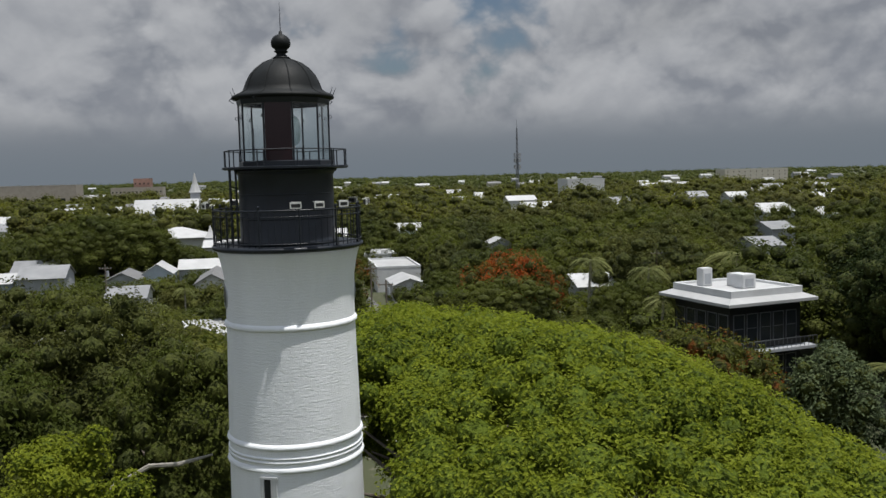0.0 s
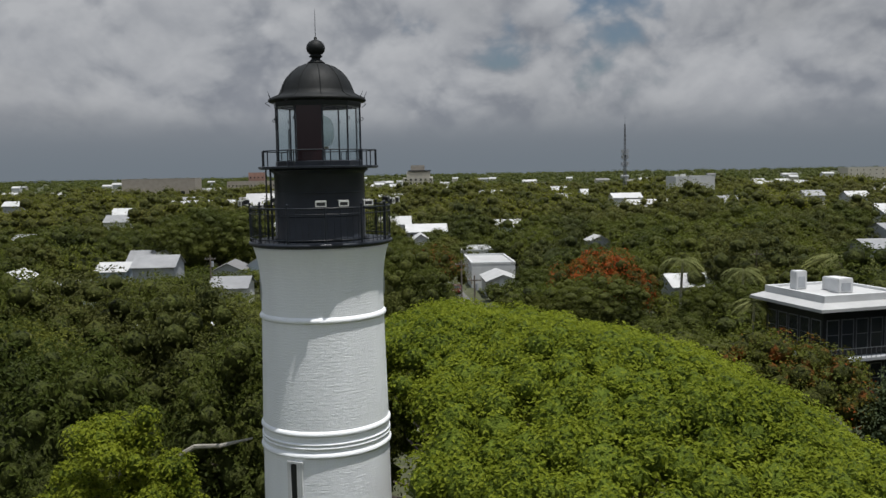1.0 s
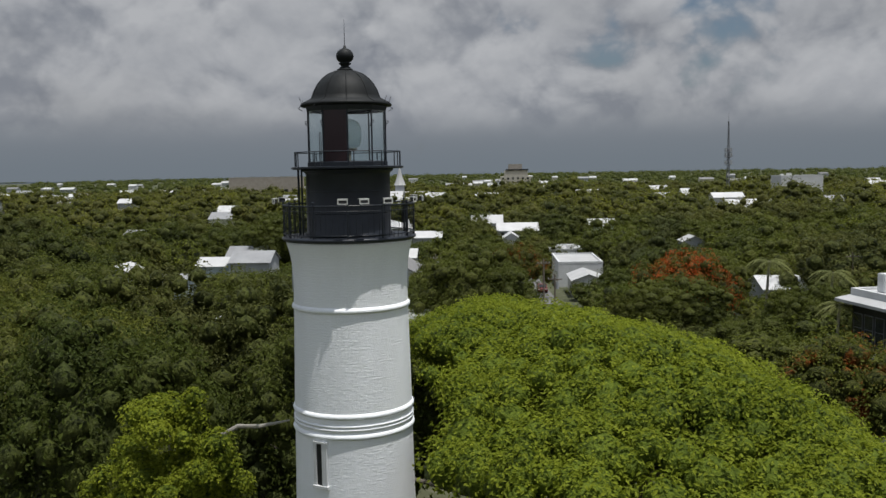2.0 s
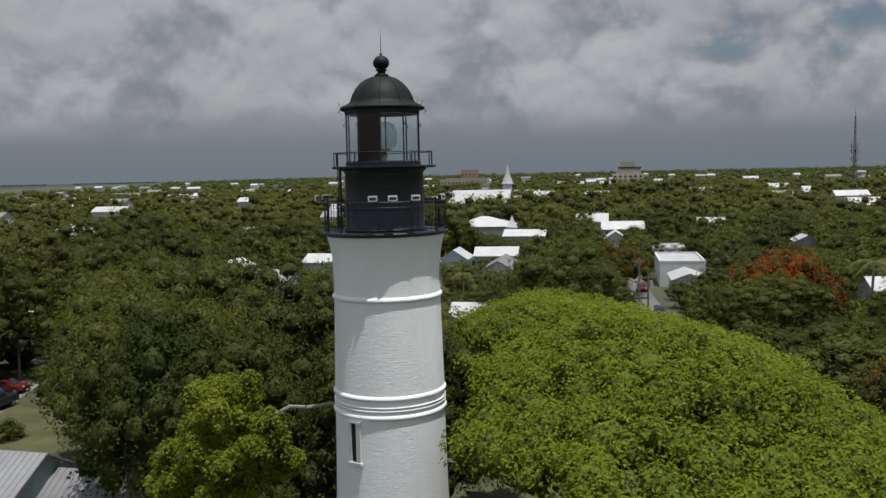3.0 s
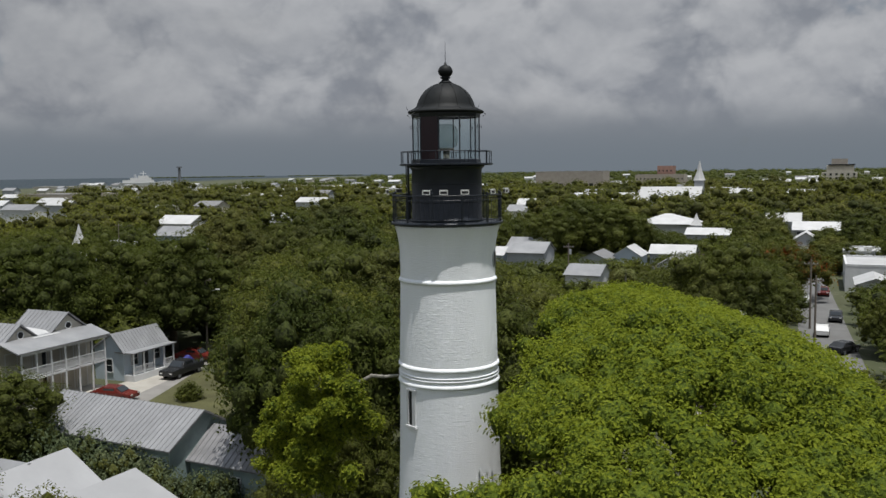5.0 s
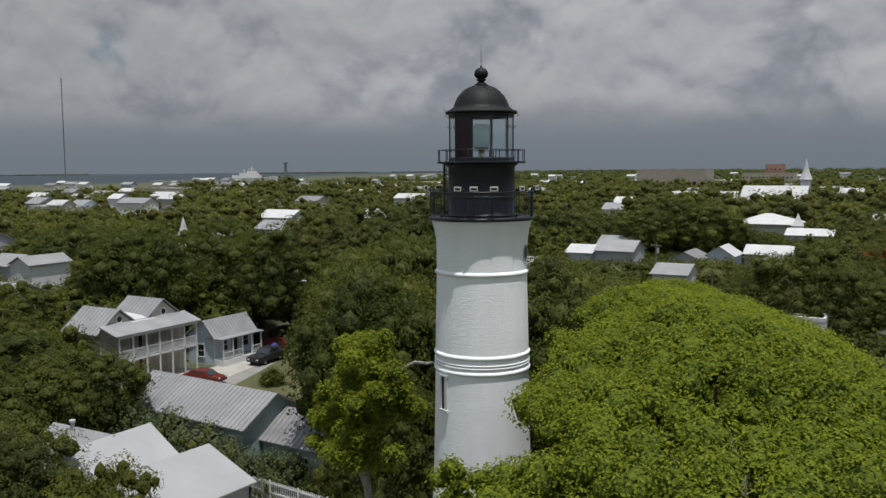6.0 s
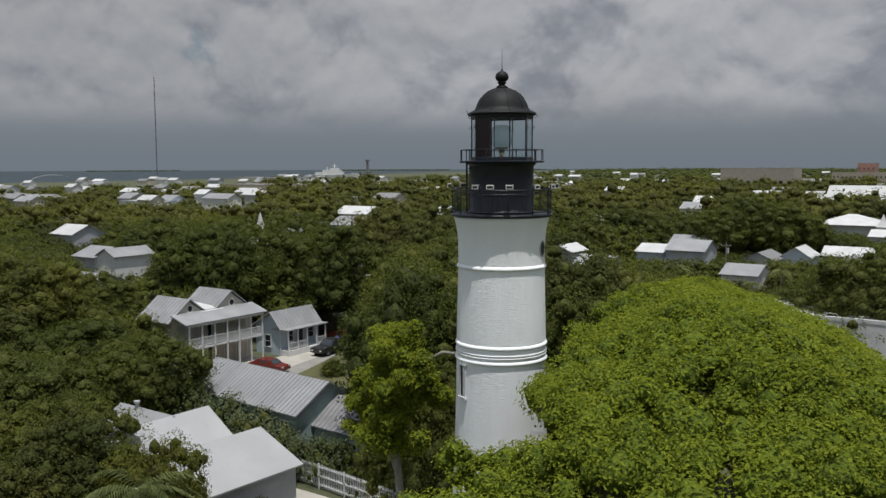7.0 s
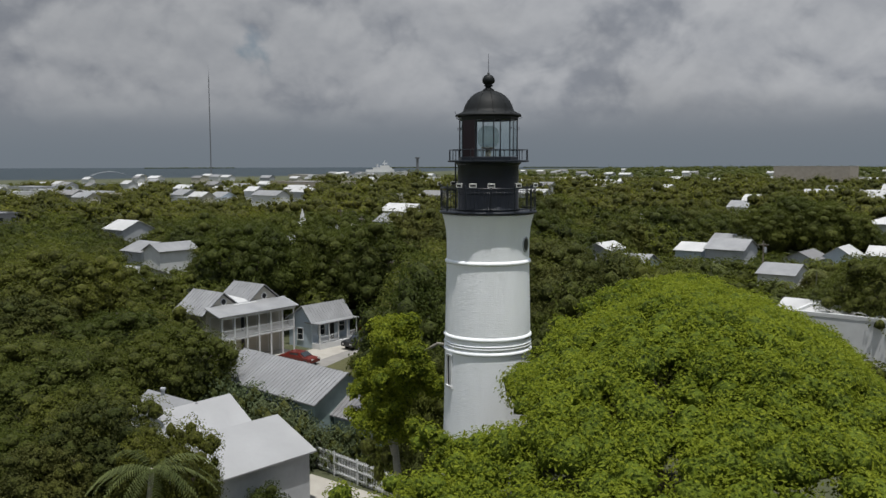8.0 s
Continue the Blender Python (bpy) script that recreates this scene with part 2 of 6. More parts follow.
WHITE_ROOF = dull("white_coated_roof", (0.50, 0.505, 0.51), 0.6, 0.0, 0.80, 0.3, 6, 0.05, 0.10)
GREY_ROOF = dull("grey_shingle_roof", (0.20, 0.20, 0.205), 0.8, 0.0, 0.75, 0.5, 9, 0.3, 0.15)
RUST_ROOF = dull("patched_metal_roof", (0.27, 0.27, 0.28), 0.5, 0.2, 0.55, 0.6, 6, 0.1, 0.05)
TIMBER = dull("grey_timber", (0.20, 0.17, 0.14), 0.8, 0.0, 0.7, 2.0)
BARK = dull("bark", (0.16, 0.135, 0.11), 0.85, 0.0, 0.55, 3.0, 20, 0.6)
PALE_BARK = dull("pale_bark", (0.34, 0.32, 0.28), 0.8, 0.0, 0.6, 3.0, 20, 0.5)
ASPHALT = dull("asphalt", (0.15, 0.15, 0.148), 0.85, 0.0, 0.75, 0.3, 25, 0.3)
CONCRETE = dull("pale_concrete", (0.40, 0.38, 0.34), 0.85, 0.0, 0.75, 0.4, 20, 0.2)
LAWN = dull("dry_lawn", (0.095, 0.095, 0.038), 0.95, 0.0, 0.5, 0.35, 9, 0.9)
LANE = dull("worn_pale_asphalt", (0.26, 0.25, 0.235), 0.9, 0.0, 0.65, 0.25, 22, 0.3)
BLUE_CLOTH = dull("blue_tarpaulin", (0.03, 0.035, 0.22), 0.5, 0.0, 0.7, 2.0)
RUBBER = dull("tyre_rubber", (0.015, 0.015, 0.015), 0.8)
CAR_GREY = dull("dark_grey_car_paint", (0.035, 0.037, 0.04), 0.25, 0.2, 0.85, bump=0)
CAR_RED = dull("red_car_paint", (0.13, 0.02, 0.015), 0.25, 0.0, 0.85, bump=0)
CAR_WHITE = dull("white_car_paint", (0.7, 0.7, 0.7), 0.25, 0.0, 0.9, bump=0)
STEEL = dull("grey_steel", (0.22, 0.23, 0.25), 0.5, 0.5, 0.8)

LEAF_BRIGHT = foliage("bright_green_leaves", (0.068, 0.112, 0.010), (0.215, 0.266, 0.027), rnd=0.05, through_light=0.5)
LEAF_MID = foliage("green_leaves", (0.048, 0.060, 0.012), (0.108, 0.124, 0.026), rnd=0.25, through_light=0.45)
LEAF_LIME = foliage("yellow_green_leaves", (0.062, 0.080, 0.012), (0.125, 0.142, 0.024), rnd=0.2, through_light=0.4)
LEAF_DARK = foliage("dark_green_leaves", (0.040, 0.052, 0.011), (0.094, 0.110, 0.024), rnd=0.22, through_light=0.42)
# leaf green lowered so the trees far right look shaded
LEAF_SHADED = foliage("shade_darkened_leaves", (0.014, 0.024, 0.008), (0.040, 0.055, 0.014), rnd=0.15, through_light=0.2)
LEAF_OLIVE = foliage("olive_leaves", (0.048, 0.054, 0.016), (0.094, 0.098, 0.030), rnd=0.22, through_light=0.36)
LEAF_SILVER = foliage("silvery_leaves", (0.048, 0.068, 0.030), (0.13, 0.155, 0.085), rnd=0.1)
LEAF_FLAME = foliage("leaves_with_red_bloom", (0.048, 0.06, 0.011), (0.10, 0.11, 0.02), (0.20, 0.056, 0.014), 0.065, rnd=0.02)
LEAF_FLAME_FULL = foliage("orange_red_bloom", (0.05, 0.062, 0.012), (0.10, 0.105, 0.02), (0.30, 0.072, 0.016), 0.19, rnd=0.02)
# crown cores: foliage colour darkened to stand in for shade inside the crown
INNER_SHADE = foliage("inner_foliage_shade_tone", (0.024, 0.028, 0.009), (0.080, 0.090, 0.022), rnd=0.22, through_light=0.1, mass=3.4)
INNER_SHADE_FAR = foliage("far_inner_shade_tone", (0.022, 0.026, 0.009), (0.074, 0.084, 0.022), rnd=0.0, through_light=0.1, mass=1.3)
# about half the bright leaf tone, painting shade into the gaps
INNER_SHADE_BRIGHT = foliage("inner_bright_shade_tone", (0.024, 0.044, 0.005), (0.104, 0.150, 0.018), rnd=0.05, through_light=0.15, mass=5.0)
INNER_SHADE_RED = foliage("inner_bloom_shade_tone", (0.014, 0.018, 0.005), (0.066, 0.070, 0.015), (0.20, 0.050, 0.012), 0.07, rnd=0.02, through_light=0.1, mass=3.4)
LEAF_PALM = foliage("palm_leaves", (0.055, 0.070, 0.024), (0.14, 0.155, 0.06), rnd=0.2)


def ground_material():
    m, nt, p, out = nodes_of("town_ground")
    a = spread(nt, tex_noise(nt, 0.03, 6, 0.6), 0.4, 0.6)
    b = tex_noise(nt, 0.6, 6, 0.7)
    c = mix_rgb(nt, a, (0.042, 0.052, 0.020), (0.062, 0.066, 0.032))
    c = mix_rgb(nt, spread(nt, b, 0.55, 0.75), c, (0.16, 0.145, 0.11))
    nt.links.new(c, p.inputs["Base Color"])
    p.inputs["Roughness"].default_value = 0.95
    bp = nt.nodes.new("ShaderNodeBump")
    bp.inputs["Strength"].default_value = 0.4
    nt.links.new(b, bp.inputs["Height"])
    nt.links.new(bp.outputs[0], p.inputs["Normal"])
    return m


def sea_material():
    m, nt, p, out = nodes_of("sea_water")
    n = tex_noise(nt, 0.02, 5, 0.6, stretch=(1, 1, 1))
    c = mix_rgb(nt, spread(nt, n, 0.35, 0.7), (0.030, 0.042, 0.052), (0.042, 0.055, 0.064))
    nt.links.new(c, p.inputs["Base Color"])
    p.inputs["Roughness"].default_value = 0.6
    p.inputs["Specular IOR Level"].default_value = 0.08
    bp = nt.nodes.new("ShaderNodeBump")
    bp.inputs["Strength"].default_value = 0.8
    bp.inputs["Distance"].default_value = 1.0
    nt.links.new(tex_noise(nt, 0.25, 4, 0.6), bp.inputs["Height"])
    nt.links.new(bp.outputs[0], p.inputs["Normal"])
    return m


GROUND = ground_material()
SEA = sea_material()

# ---- building tools ----
def part(name, bm, material, parent, label=""):
    """One mesh object under a thing or a part, in the thing's own axes."""
    me = bpy.data.meshes.new(name)
    bm.to_mesh(me)
    bm.free()
    return part_of(name, me, material, parent, label)


def part_of(name, me, material, parent, label="", at=None):
    if not me.materials:
        me.materials.append(material)
    ob = new(name, me)
    ob.parent = parent
    if at is not None:
        ob.matrix_basis = at
    return tagged(ob, label) if label else ob


def thing(name, x, y, z, label, category, group="", kind="", turn=0.0):
    ob = new(name)
    ob.empty_display_size = 0.3
    ob.matrix_basis = pose(x, y, z, 0, 0, turn)
    return tagged(ob, label, category, group, kind)


def box(bm, x0, x1, y0, y1, z0, z1):
    v = [bm.verts.new((x, y, z)) for z in (z0, z1) for x, y in ((x0, y0), (x1, y0), (x1, y1), (x0, y1))]
    for f in ((3, 2, 1, 0), (4, 5, 6, 7), (0, 1, 5, 4), (1, 2, 6, 5), (2, 3, 7, 6), (3, 0, 4, 7)):
        bm.faces.new([v[i] for i in f])
    return bm


def boxes(*rows):
    bm = bmesh.new()
    for r in rows:
        box(bm, *r)
    return bm


def soft_box(x0, x1, y0, y1, z0, z1, b=0.03, seg=2):
    bm = boxes((x0, x1, y0, y1, z0, z1))
    bmesh.ops.bevel(bm, geom=bm.edges[:], offset=b, segments=seg, affect="EDGES")
    return bm


def tube(bm, a, b, r0, r1=None, seg=8):
    a, b = Vector(a), Vector(b)
    r1 = r0 if r1 is None else r1
    w = (b - a).normalized()
    u = w.orthogonal().normalized()
    v = w.cross(u)
    rings = []
    for p, r in ((a, r0), (b, r1)):
        rings.append([bm.verts.new(p + (u * math.cos(t) + v * math.sin(t)) * r) for t in [2 * math.pi * i / seg for i in range(seg)]])
    for i in range(seg):
        bm.faces.new((rings[0][i], rings[0][(i + 1) % seg], rings[1][(i + 1) % seg], rings[1][i]))
    bm.faces.new(rings[0][::-1])
    bm.faces.new(rings[1])
    return bm


def tubes(rows, seg=8):
    bm = bmesh.new()
    for r in rows:
        tube(bm, *r, seg=seg)
    return bm


def limb(bm, pts, radii, seg=8):
    """A bent, tapering branch through pts."""
    pts = [Vector(p) for p in pts]
    last = None
    for i, p in enumerate(pts):
        w = (pts[min(i + 1, len(pts) - 1)] - pts[max(i - 1, 0)]).normalized()
        u = w.cross(Vector((0.31, 0.95, 0.05))).normalized()
        v = w.cross(u)
        ring = [bm.verts.new(p + (u * math.cos(t) + v * math.sin(t)) * radii[i]) for t in [2 * math.pi * k / seg for k in range(seg)]]
        if last:
            for k in range(seg):
                bm.faces.new((last[k], last[(k + 1) % seg], ring[(k + 1) % seg], ring[k]))
        last = ring
    bm.faces.new(last)


def lathe(profile, seg=64, smooth=True, closed=False, offset=0.0, uv=False):
    bm = bmesh.new()
    layer = bm.loops.layers.uv.new("UVMap") if uv else None
    rings = [[bm.verts.new((r * math.cos(offset + 2 * math.pi * i / seg), r * math.sin(offset + 2 * math.pi * i / seg), z)) for i in range(seg)] for r, z in profile]
    pairs = list(zip(range(len(rings) - 1), range(1, len(rings))))
    if closed:
        pairs.append((len(rings) - 1, 0))
    for a, b in pairs:
        for i in range(seg):
            j = (i + 1) % seg
            f = bm.faces.new((rings[a][i], rings[a][j], rings[b][j], rings[b][i]))
            f.smooth = smooth
            if uv:
                for lp, (k, z) in zip(f.loops, ((i, profile[a][1]), (i + 1, profile[a][1]), (i + 1, profile[b][1]), (i, profile[b][1]))):
                    lp[layer].uv = (2 * math.pi * 1.9 * k / seg, z)
    if not closed:
        bm.faces.new(rings[0][::-1])
        bm.faces.new(rings[-1])
    return bm


def mesh_of(name, verts, faces, smooth=False):
    me = bpy.data.meshes.new(name)
    me.from_pydata(verts, [], faces)
    if smooth:
        me.polygons.foreach_set("use_smooth", [True] * len(me.polygons))
    me.update()
    return me


SOLID = []  # ground taken by buildings and roads: x0, x1, y0, y1


def opening(parent, side, u, z, w, h, plane, pane=None, frame_mat=None, sill=True, name="window"):
    """A window on a wall face; side is the axis and sign of the wall's outward normal, plane its place."""
    pane, frame_mat = pane or DARK_GLASS, frame_mat or WHITE
    s = 1 if side[0] == "+" else -1

    def slab(u0, u1, z0, z1, d0, d1):
        a, b = sorted((plane + s * d0, plane + s * d1))
        return (a, b, u0, u1, z0, z1) if side[1] == "x" else (u0, u1, a, b, z0, z1)

    f = 0.08
    fr = part(name, boxes(slab(u - w / 2 - f, u - w / 2, z, z + h, -0.02, 0.06), slab(u + w / 2, u + w / 2 + f, z, z + h, -0.02, 0.06),
                          slab(u - w / 2 - f, u + w / 2 + f, z + h, z + h + f, -0.02, 0.07), slab(u - w / 2 - f, u + w / 2 + f, z - f, z, -0.02, 0.09 if sill else 0.06)), frame_mat, parent)
    part("pane", boxes(slab(u - w / 2 + 0.001, u + w / 2 - 0.001, z + 0.001, z + h - 0.001, -0.015, 0.02)), pane, fr)
    part("glazing_bar", boxes(slab(u - w / 2 + 0.002, u + w / 2 - 0.002, z + h / 2 - 0.025, z + h / 2 + 0.025, 0.021, 0.045)), frame_mat, fr)
    return fr


def gable_wall(x0, x1, y0, y1, eave, ridge, axis, rx=None):
    """Walls of a gabled house as one closed body; axis is the ridge's direction."""
    bm = bmesh.new()
    mx = (x0 + x1) / 2 if rx is None else rx
    my = (y0 + y1) / 2 if rx is None else rx
    if axis == "y":
        ends = [[(x0, y, 0), (x1, y, 0), (x1, y, eave), (mx, y, ridge), (x0, y, eave)] for y in (y0, y1)]
    else:
        ends = [[(x, y0, 0), (x, y1, 0), (x, y1, eave), (x, my, ridge), (x, y0, eave)] for x in (x0, x1)]
    a, b = [[bm.verts.new(p) for p in e] for e in ends]
    bm.faces.new(a)
    bm.faces.new(b[::-1])
    for i in range(5):
        bm.faces.new((a[i], b[i], b[(i + 1) % 5], a[(i + 1) % 5]))
    bmesh.ops.recalc_face_normals(bm, faces=bm.faces)
    return bm


def gable_roof(x0, x1, y0, y1, eave, ridge, axis, over=0.35, th=0.1, rx=None):
    """Two pitched slabs that meet at the ridge, with an overhang all round."""
    bm = bmesh.new()
    if axis == "y":
        m = (x0 + x1) / 2 if rx is None else rx
        lo, hi = x0, x1
        e0, e1 = y0 - over, y1 + over
    else:
        m = (y0 + y1) / 2 if rx is None else rx
        lo, hi = y0, y1
        e0, e1 = x0 - over, x1 + over
    k0, k1 = (ridge - eave) / (m - lo), (ridge - eave) / (hi - m)
    sec = [(lo - over, eave - over * k0), (m, ridge), (hi + over, eave - over * k1)]
    sec = [(a, b + 0.012) for a, b in sec]
    prof = sec + [(a, b + th) for a, b in sec[::-1]]
    rings = []
    for e in (e0, e1):
        rings.append([bm.verts.new((a, e, b) if axis == "y" else (e, a, b)) for a, b in prof])
    n = len(prof)
    for i in range(n):
        bm.faces.new((rings[0][i], rings[1][i], rings[1][(i + 1) % n], rings[0][(i + 1) % n]))
    for r in rings:
        bm.faces.new((r[0], r[1], r[4], r[5]))
        bm.faces.new((r[1], r[2], r[3], r[4]))
    bmesh.ops.recalc_face_normals(bm, faces=bm.faces)
    return bm


def roof_seams(parent, x0, x1, y0, y1, eave, ridge, axis, mat, step=0.45, over=0.35, th=0.1, rx=None):
    """Standing seams: one bar a seam on each slope, sharing two meshes."""
    if axis == "y":
        m, lo, hi, e0, e1 = ((x0 + x1) / 2 if rx is None else rx), x0, x1, y0 - over, y1 + over
    else:
        m, lo, hi, e0, e1 = ((y0 + y1) / 2 if rx is None else rx), y0, y1, x0 - over, x1 + over
    for edge in (lo, hi):
        k = (ridge - eave) / abs(m - edge)
        o = edge + math.copysign(over, edge - m)
        zo = eave - over * k
        w = 0.02
        bm = bmesh.new()
        pts = []
        for e in (-w, w):
            for a, b in ((o, zo + th + 0.005), (m, ridge + th + 0.005), (m, ridge + th + 0.06), (o, zo + th + 0.06)):
                pts.append(bm.verts.new((a, e, b) if axis == "y" else (e, a, b)))
        for f in ((0, 1, 2, 3), (4, 5, 6, 7), (0, 1, 5, 4), (1, 2, 6, 5), (2, 3, 7, 6), (3, 0, 4, 7)):
            bm.faces.new([pts[i] for i in f])
        bmesh.ops.recalc_face_normals(bm, faces=bm.faces)
        me = bpy.data.meshes.new("seam")
        bm.to_mesh(me)
        bm.free()
        n = int((e1 - e0) / step)
        for i in range(n + 1):
            e = e0 + 0.03 + (e1 - e0 - 0.06) * i / n
            part_of("seam", me, mat, parent, at=pose(0, e, 0) if axis == "y" else pose(e, 0, 0))


def hip_roof(x0, x1, y0, y1, eave, ridge, over=0.5, th=0.14):
    bm = bmesh.new()
    x0, x1, y0, y1 = x0 - over, x1 + over, y0 - over, y1 + over
    h = min(x1 - x0, y1 - y0) / 2
    if x1 - x0 >= y1 - y0:
        top = [(x0 + h, (y0 + y1) / 2), (x1 - h, (y0 + y1) / 2)]
    else:
        top = [((x0 + x1) / 2, y0 + h), ((x0 + x1) / 2, y1 - h)]
    lowv = [bm.verts.new((x, y, eave)) for x, y in ((x0, y0), (x1, y0), (x1, y1), (x0, y1))]
    mid = [bm.verts.new((x, y, eave + th)) for x, y in ((x0, y0), (x1, y0), (x1, y1), (x0, y1))]
    t = [bm.verts.new((x, y, ridge)) for x, y in top]
    bm.faces.new(lowv[::-1])
    for i in range(4):
        bm.faces.new((lowv[i], lowv[(i + 1) % 4], mid[(i + 1) % 4], mid[i]))
    if x1 - x0 >= y1 - y0:
        fs = ((0, 1, "b", "a"), (2, 3, "a", "b"), (3, 0, "a"), (1, 2, "b"))
    else:
        fs = ((1, 2, "b", "a"), (3, 0, "a", "b"), (0, 1, "a"), (2, 3, "b"))
    for f in fs:
        bm.faces.new([t[0] if i == "a" else t[1] if i == "b" else mid[i] for i in f])
    bmesh.ops.recalc_face_normals(bm, faces=bm.faces)
    return bm


def house(name, x0, x1, y0, y1, eave, ridge, axis, wall, roof, label, category="house", group="", seams=0.0, hip=False, wins="", chimney=False, over=0.35, storeys=1, margin=1.0, rx=None, turn=0.0):
    """A house: walls, roof, windows with frame and pane on the sides named in wins, perhaps a chimney."""
    cx, cy = (x0 + x1) / 2, (y0 + y1) / 2
    SOLID.append((x0 - margin, x1 + margin, y0 - margin, y1 + margin))
    ob = thing(name, cx, cy, 0, label, category, group, turn=turn)
    a, b, c, d = x0 - cx, x1 - cx, y0 - cy, y1 - cy
    rr = None if rx is None else rx - (cx if axis == "y" else cy)
    if hip:
        part("wall", boxes((a, b, c, d, 0, eave)), wall, ob)
        top = part("roof", hip_roof(a, b, c, d, eave + 0.004, ridge, over), roof, ob)
    else:
        part("wall", gable_wall(a, b, c, d, eave, ridge, axis, rr), wall, ob)
        top = part("roof", gable_roof(a, b, c, d, eave, ridge, axis, over, rx=rr), roof, ob)
        if seams:
            roof_seams(top, a, b, c, d, eave, ridge, axis, roof, seams, over, rx=rr)
    sides = {"+x": (b, c, d), "-x": (a, c, d), "+y": (d, a, b), "-y": (c, a, b)}
    for side in wins.split():
        pl, lo, hi = sides[side]
        n = max(1, int((hi - lo) / 2.6))
        for s in range(storeys):
            for i in range(n):
                opening(ob, side, lo + (hi - lo) * (i + 0.5) / n, 0.9 + s * eave / storeys, 0.9, 1.35, pl)
    if chimney:
        part("chimney", soft_box(-0.3, 0.3, -0.3, 0.3, ridge - 0.6, ridge + 0.7, 0.03), wall, ob)
    return ob


def flat_block(name, x0, x1, y0, y1, h, wall, roof, label, category="building", wins="", storeys=2, parapet=0.4, units=0, group="", turn=0.0, win_w=1.2, win_h=1.3, step=3.2):
    """A flat-roofed block with a parapet, rows of windows and plant on its roof."""
    cx, cy = (x0 + x1) / 2, (y0 + y1) / 2
    SOLID.append((x0 - 1, x1 + 1, y0 - 1, y1 + 1))
    ob = thing(name, cx, cy, 0, label, category, group, turn=turn)
    a, b, c, d = x0 - cx, x1 - cx, y0 - cy, y1 - cy
    part("wall", boxes((a, b, c, d, 0, h)), wall, ob)
    top = part("roof", boxes((a + 0.3, b - 0.3, c + 0.3, d - 0.3, h + 0.004, h + 0.1)), roof, ob)
    part("parapet", boxes((a - 0.04, b + 0.04, c - 0.04, c + 0.28, h + 0.002, h + parapet), (a - 0.04, b + 0.04, d - 0.28, d + 0.04, h + 0.002, h + parapet),
                          (a - 0.04, a + 0.28, c + 0.281, d - 0.281, h + 0.002, h + parapet), (b - 0.28, b + 0.04, c + 0.281, d - 0.281, h + 0.002, h + parapet)), wall, ob)
    sides = {"+x": (b, c, d), "-x": (a, c, d), "+y": (d, a, b), "-y": (c, a, b)}
    for side in wins.split():
        pl, lo, hi = sides[side]
        n = max(1, int((hi - lo) / step))
        for s in range(storeys):
            for i in range(n):
                opening(ob, side, lo + (hi - lo) * (i + 0.5) / n, 0.9 + s * h / storeys, win_w, win_h, pl, frame_mat=wall)
    rng = random.Random(name + str(round(x0)))
    for i in range(units):
        ux, uy, s = rng.uniform(a + 1.5, b - 1.5), rng.uniform(c + 1.5, d - 1.5), rng.uniform(0.6, 1.1)
        part("roof_unit", soft_box(ux - s, ux + s, uy - s * 0.8, uy + s * 0.8, h + 0.1, h + 0.1 + s * 1.3, 0.06), LAMP_FRAME, ob)
    return ob


# ---- ground, sea, roads ----
def sheet(name, pts, z, material, label, category):
    bm = bmesh.new()
    bm.faces.new([bm.verts.new((x, y, z)) for x, y in pts])
    bmesh.ops.triangulate(bm, faces=bm.faces)
    bmesh.ops.recalc_face_normals(bm, faces=bm.faces)
    me = bpy.data.meshes.new(name)
    bm.to_mesh(me)
    bm.free()
    me.materials.append(material)
    if me.polygons[0].normal.z < 0:
        me.flip_normals()
    return tagged(new(name, me), label, category, kind="structure")


def shore(bearing):
    """How far the land reaches, by bearing in degrees to the left of north."""
    b = (bearing + 180) % 360 - 180
    if b > 61:
        return 1300
    if b > 44:
        return 1300 + (61 - b) * 20
    if b > 31:
        return 1640 + (44 - b) * 140
    return min(4400, 3460 + (31 - b) * 30)


sheet("water", [(4900 * math.cos(2 * math.pi * i / 180), 4900 * math.sin(2 * math.pi * i / 180)) for i in range(180)], -0.6, SEA, "grey-blue open sea out to the horizon", "sea")
LAND = []
for i in range(240):
    b = -180 + 1.5 * i
    r = shore(b) * (1 + 0.05 * noise.noise(Vector((b * 0.13, 3.0, 0))))
    LAND.append((-math.sin(radians(b)) * r, math.cos(radians(b)) * r))
sheet("ground", LAND, 0.0, GROUND, "grassy and sandy ground of a low island town", "ground")


def strip(name, pts, width, material, label, z=0.02, kind_name="road"):
    """A road along pts with its width, as one sheet with a slight thickness."""
    bm = bmesh.new()
    rows = []
    pts = [Vector((*p, 0)) for p in pts]
    for i, p in enumerate(pts):
        w = (pts[min(i + 1, len(pts) - 1)] - pts[max(i - 1, 0)]).normalized()
        n = Vector((-w.y, w.x, 0)) * width / 2
        rows.append([bm.verts.new(p + n + Vector((0, 0, z))), bm.verts.new(p - n + Vector((0, 0, z)))])
        SOLID.append((p.x - width / 2 - 1.0, p.x + width / 2 + 1.0, p.y - width / 2 - 1.0, p.y + width / 2 + 1.0))
    for a, b in zip(rows, rows[1:]):
        bm.faces.new((a[0], a[1], b[1], b[0]))
    bmesh.ops.recalc_face_normals(bm, faces=bm.faces)
    me = bpy.data.meshes.new(name)
    bm.to_mesh(me)
    bm.free()
    me.materials.append(material)
    if me.polygons[0].normal.z < 0:
        me.flip_normals()
    return tagged(new(name, me), label, kind_name, kind="structure")


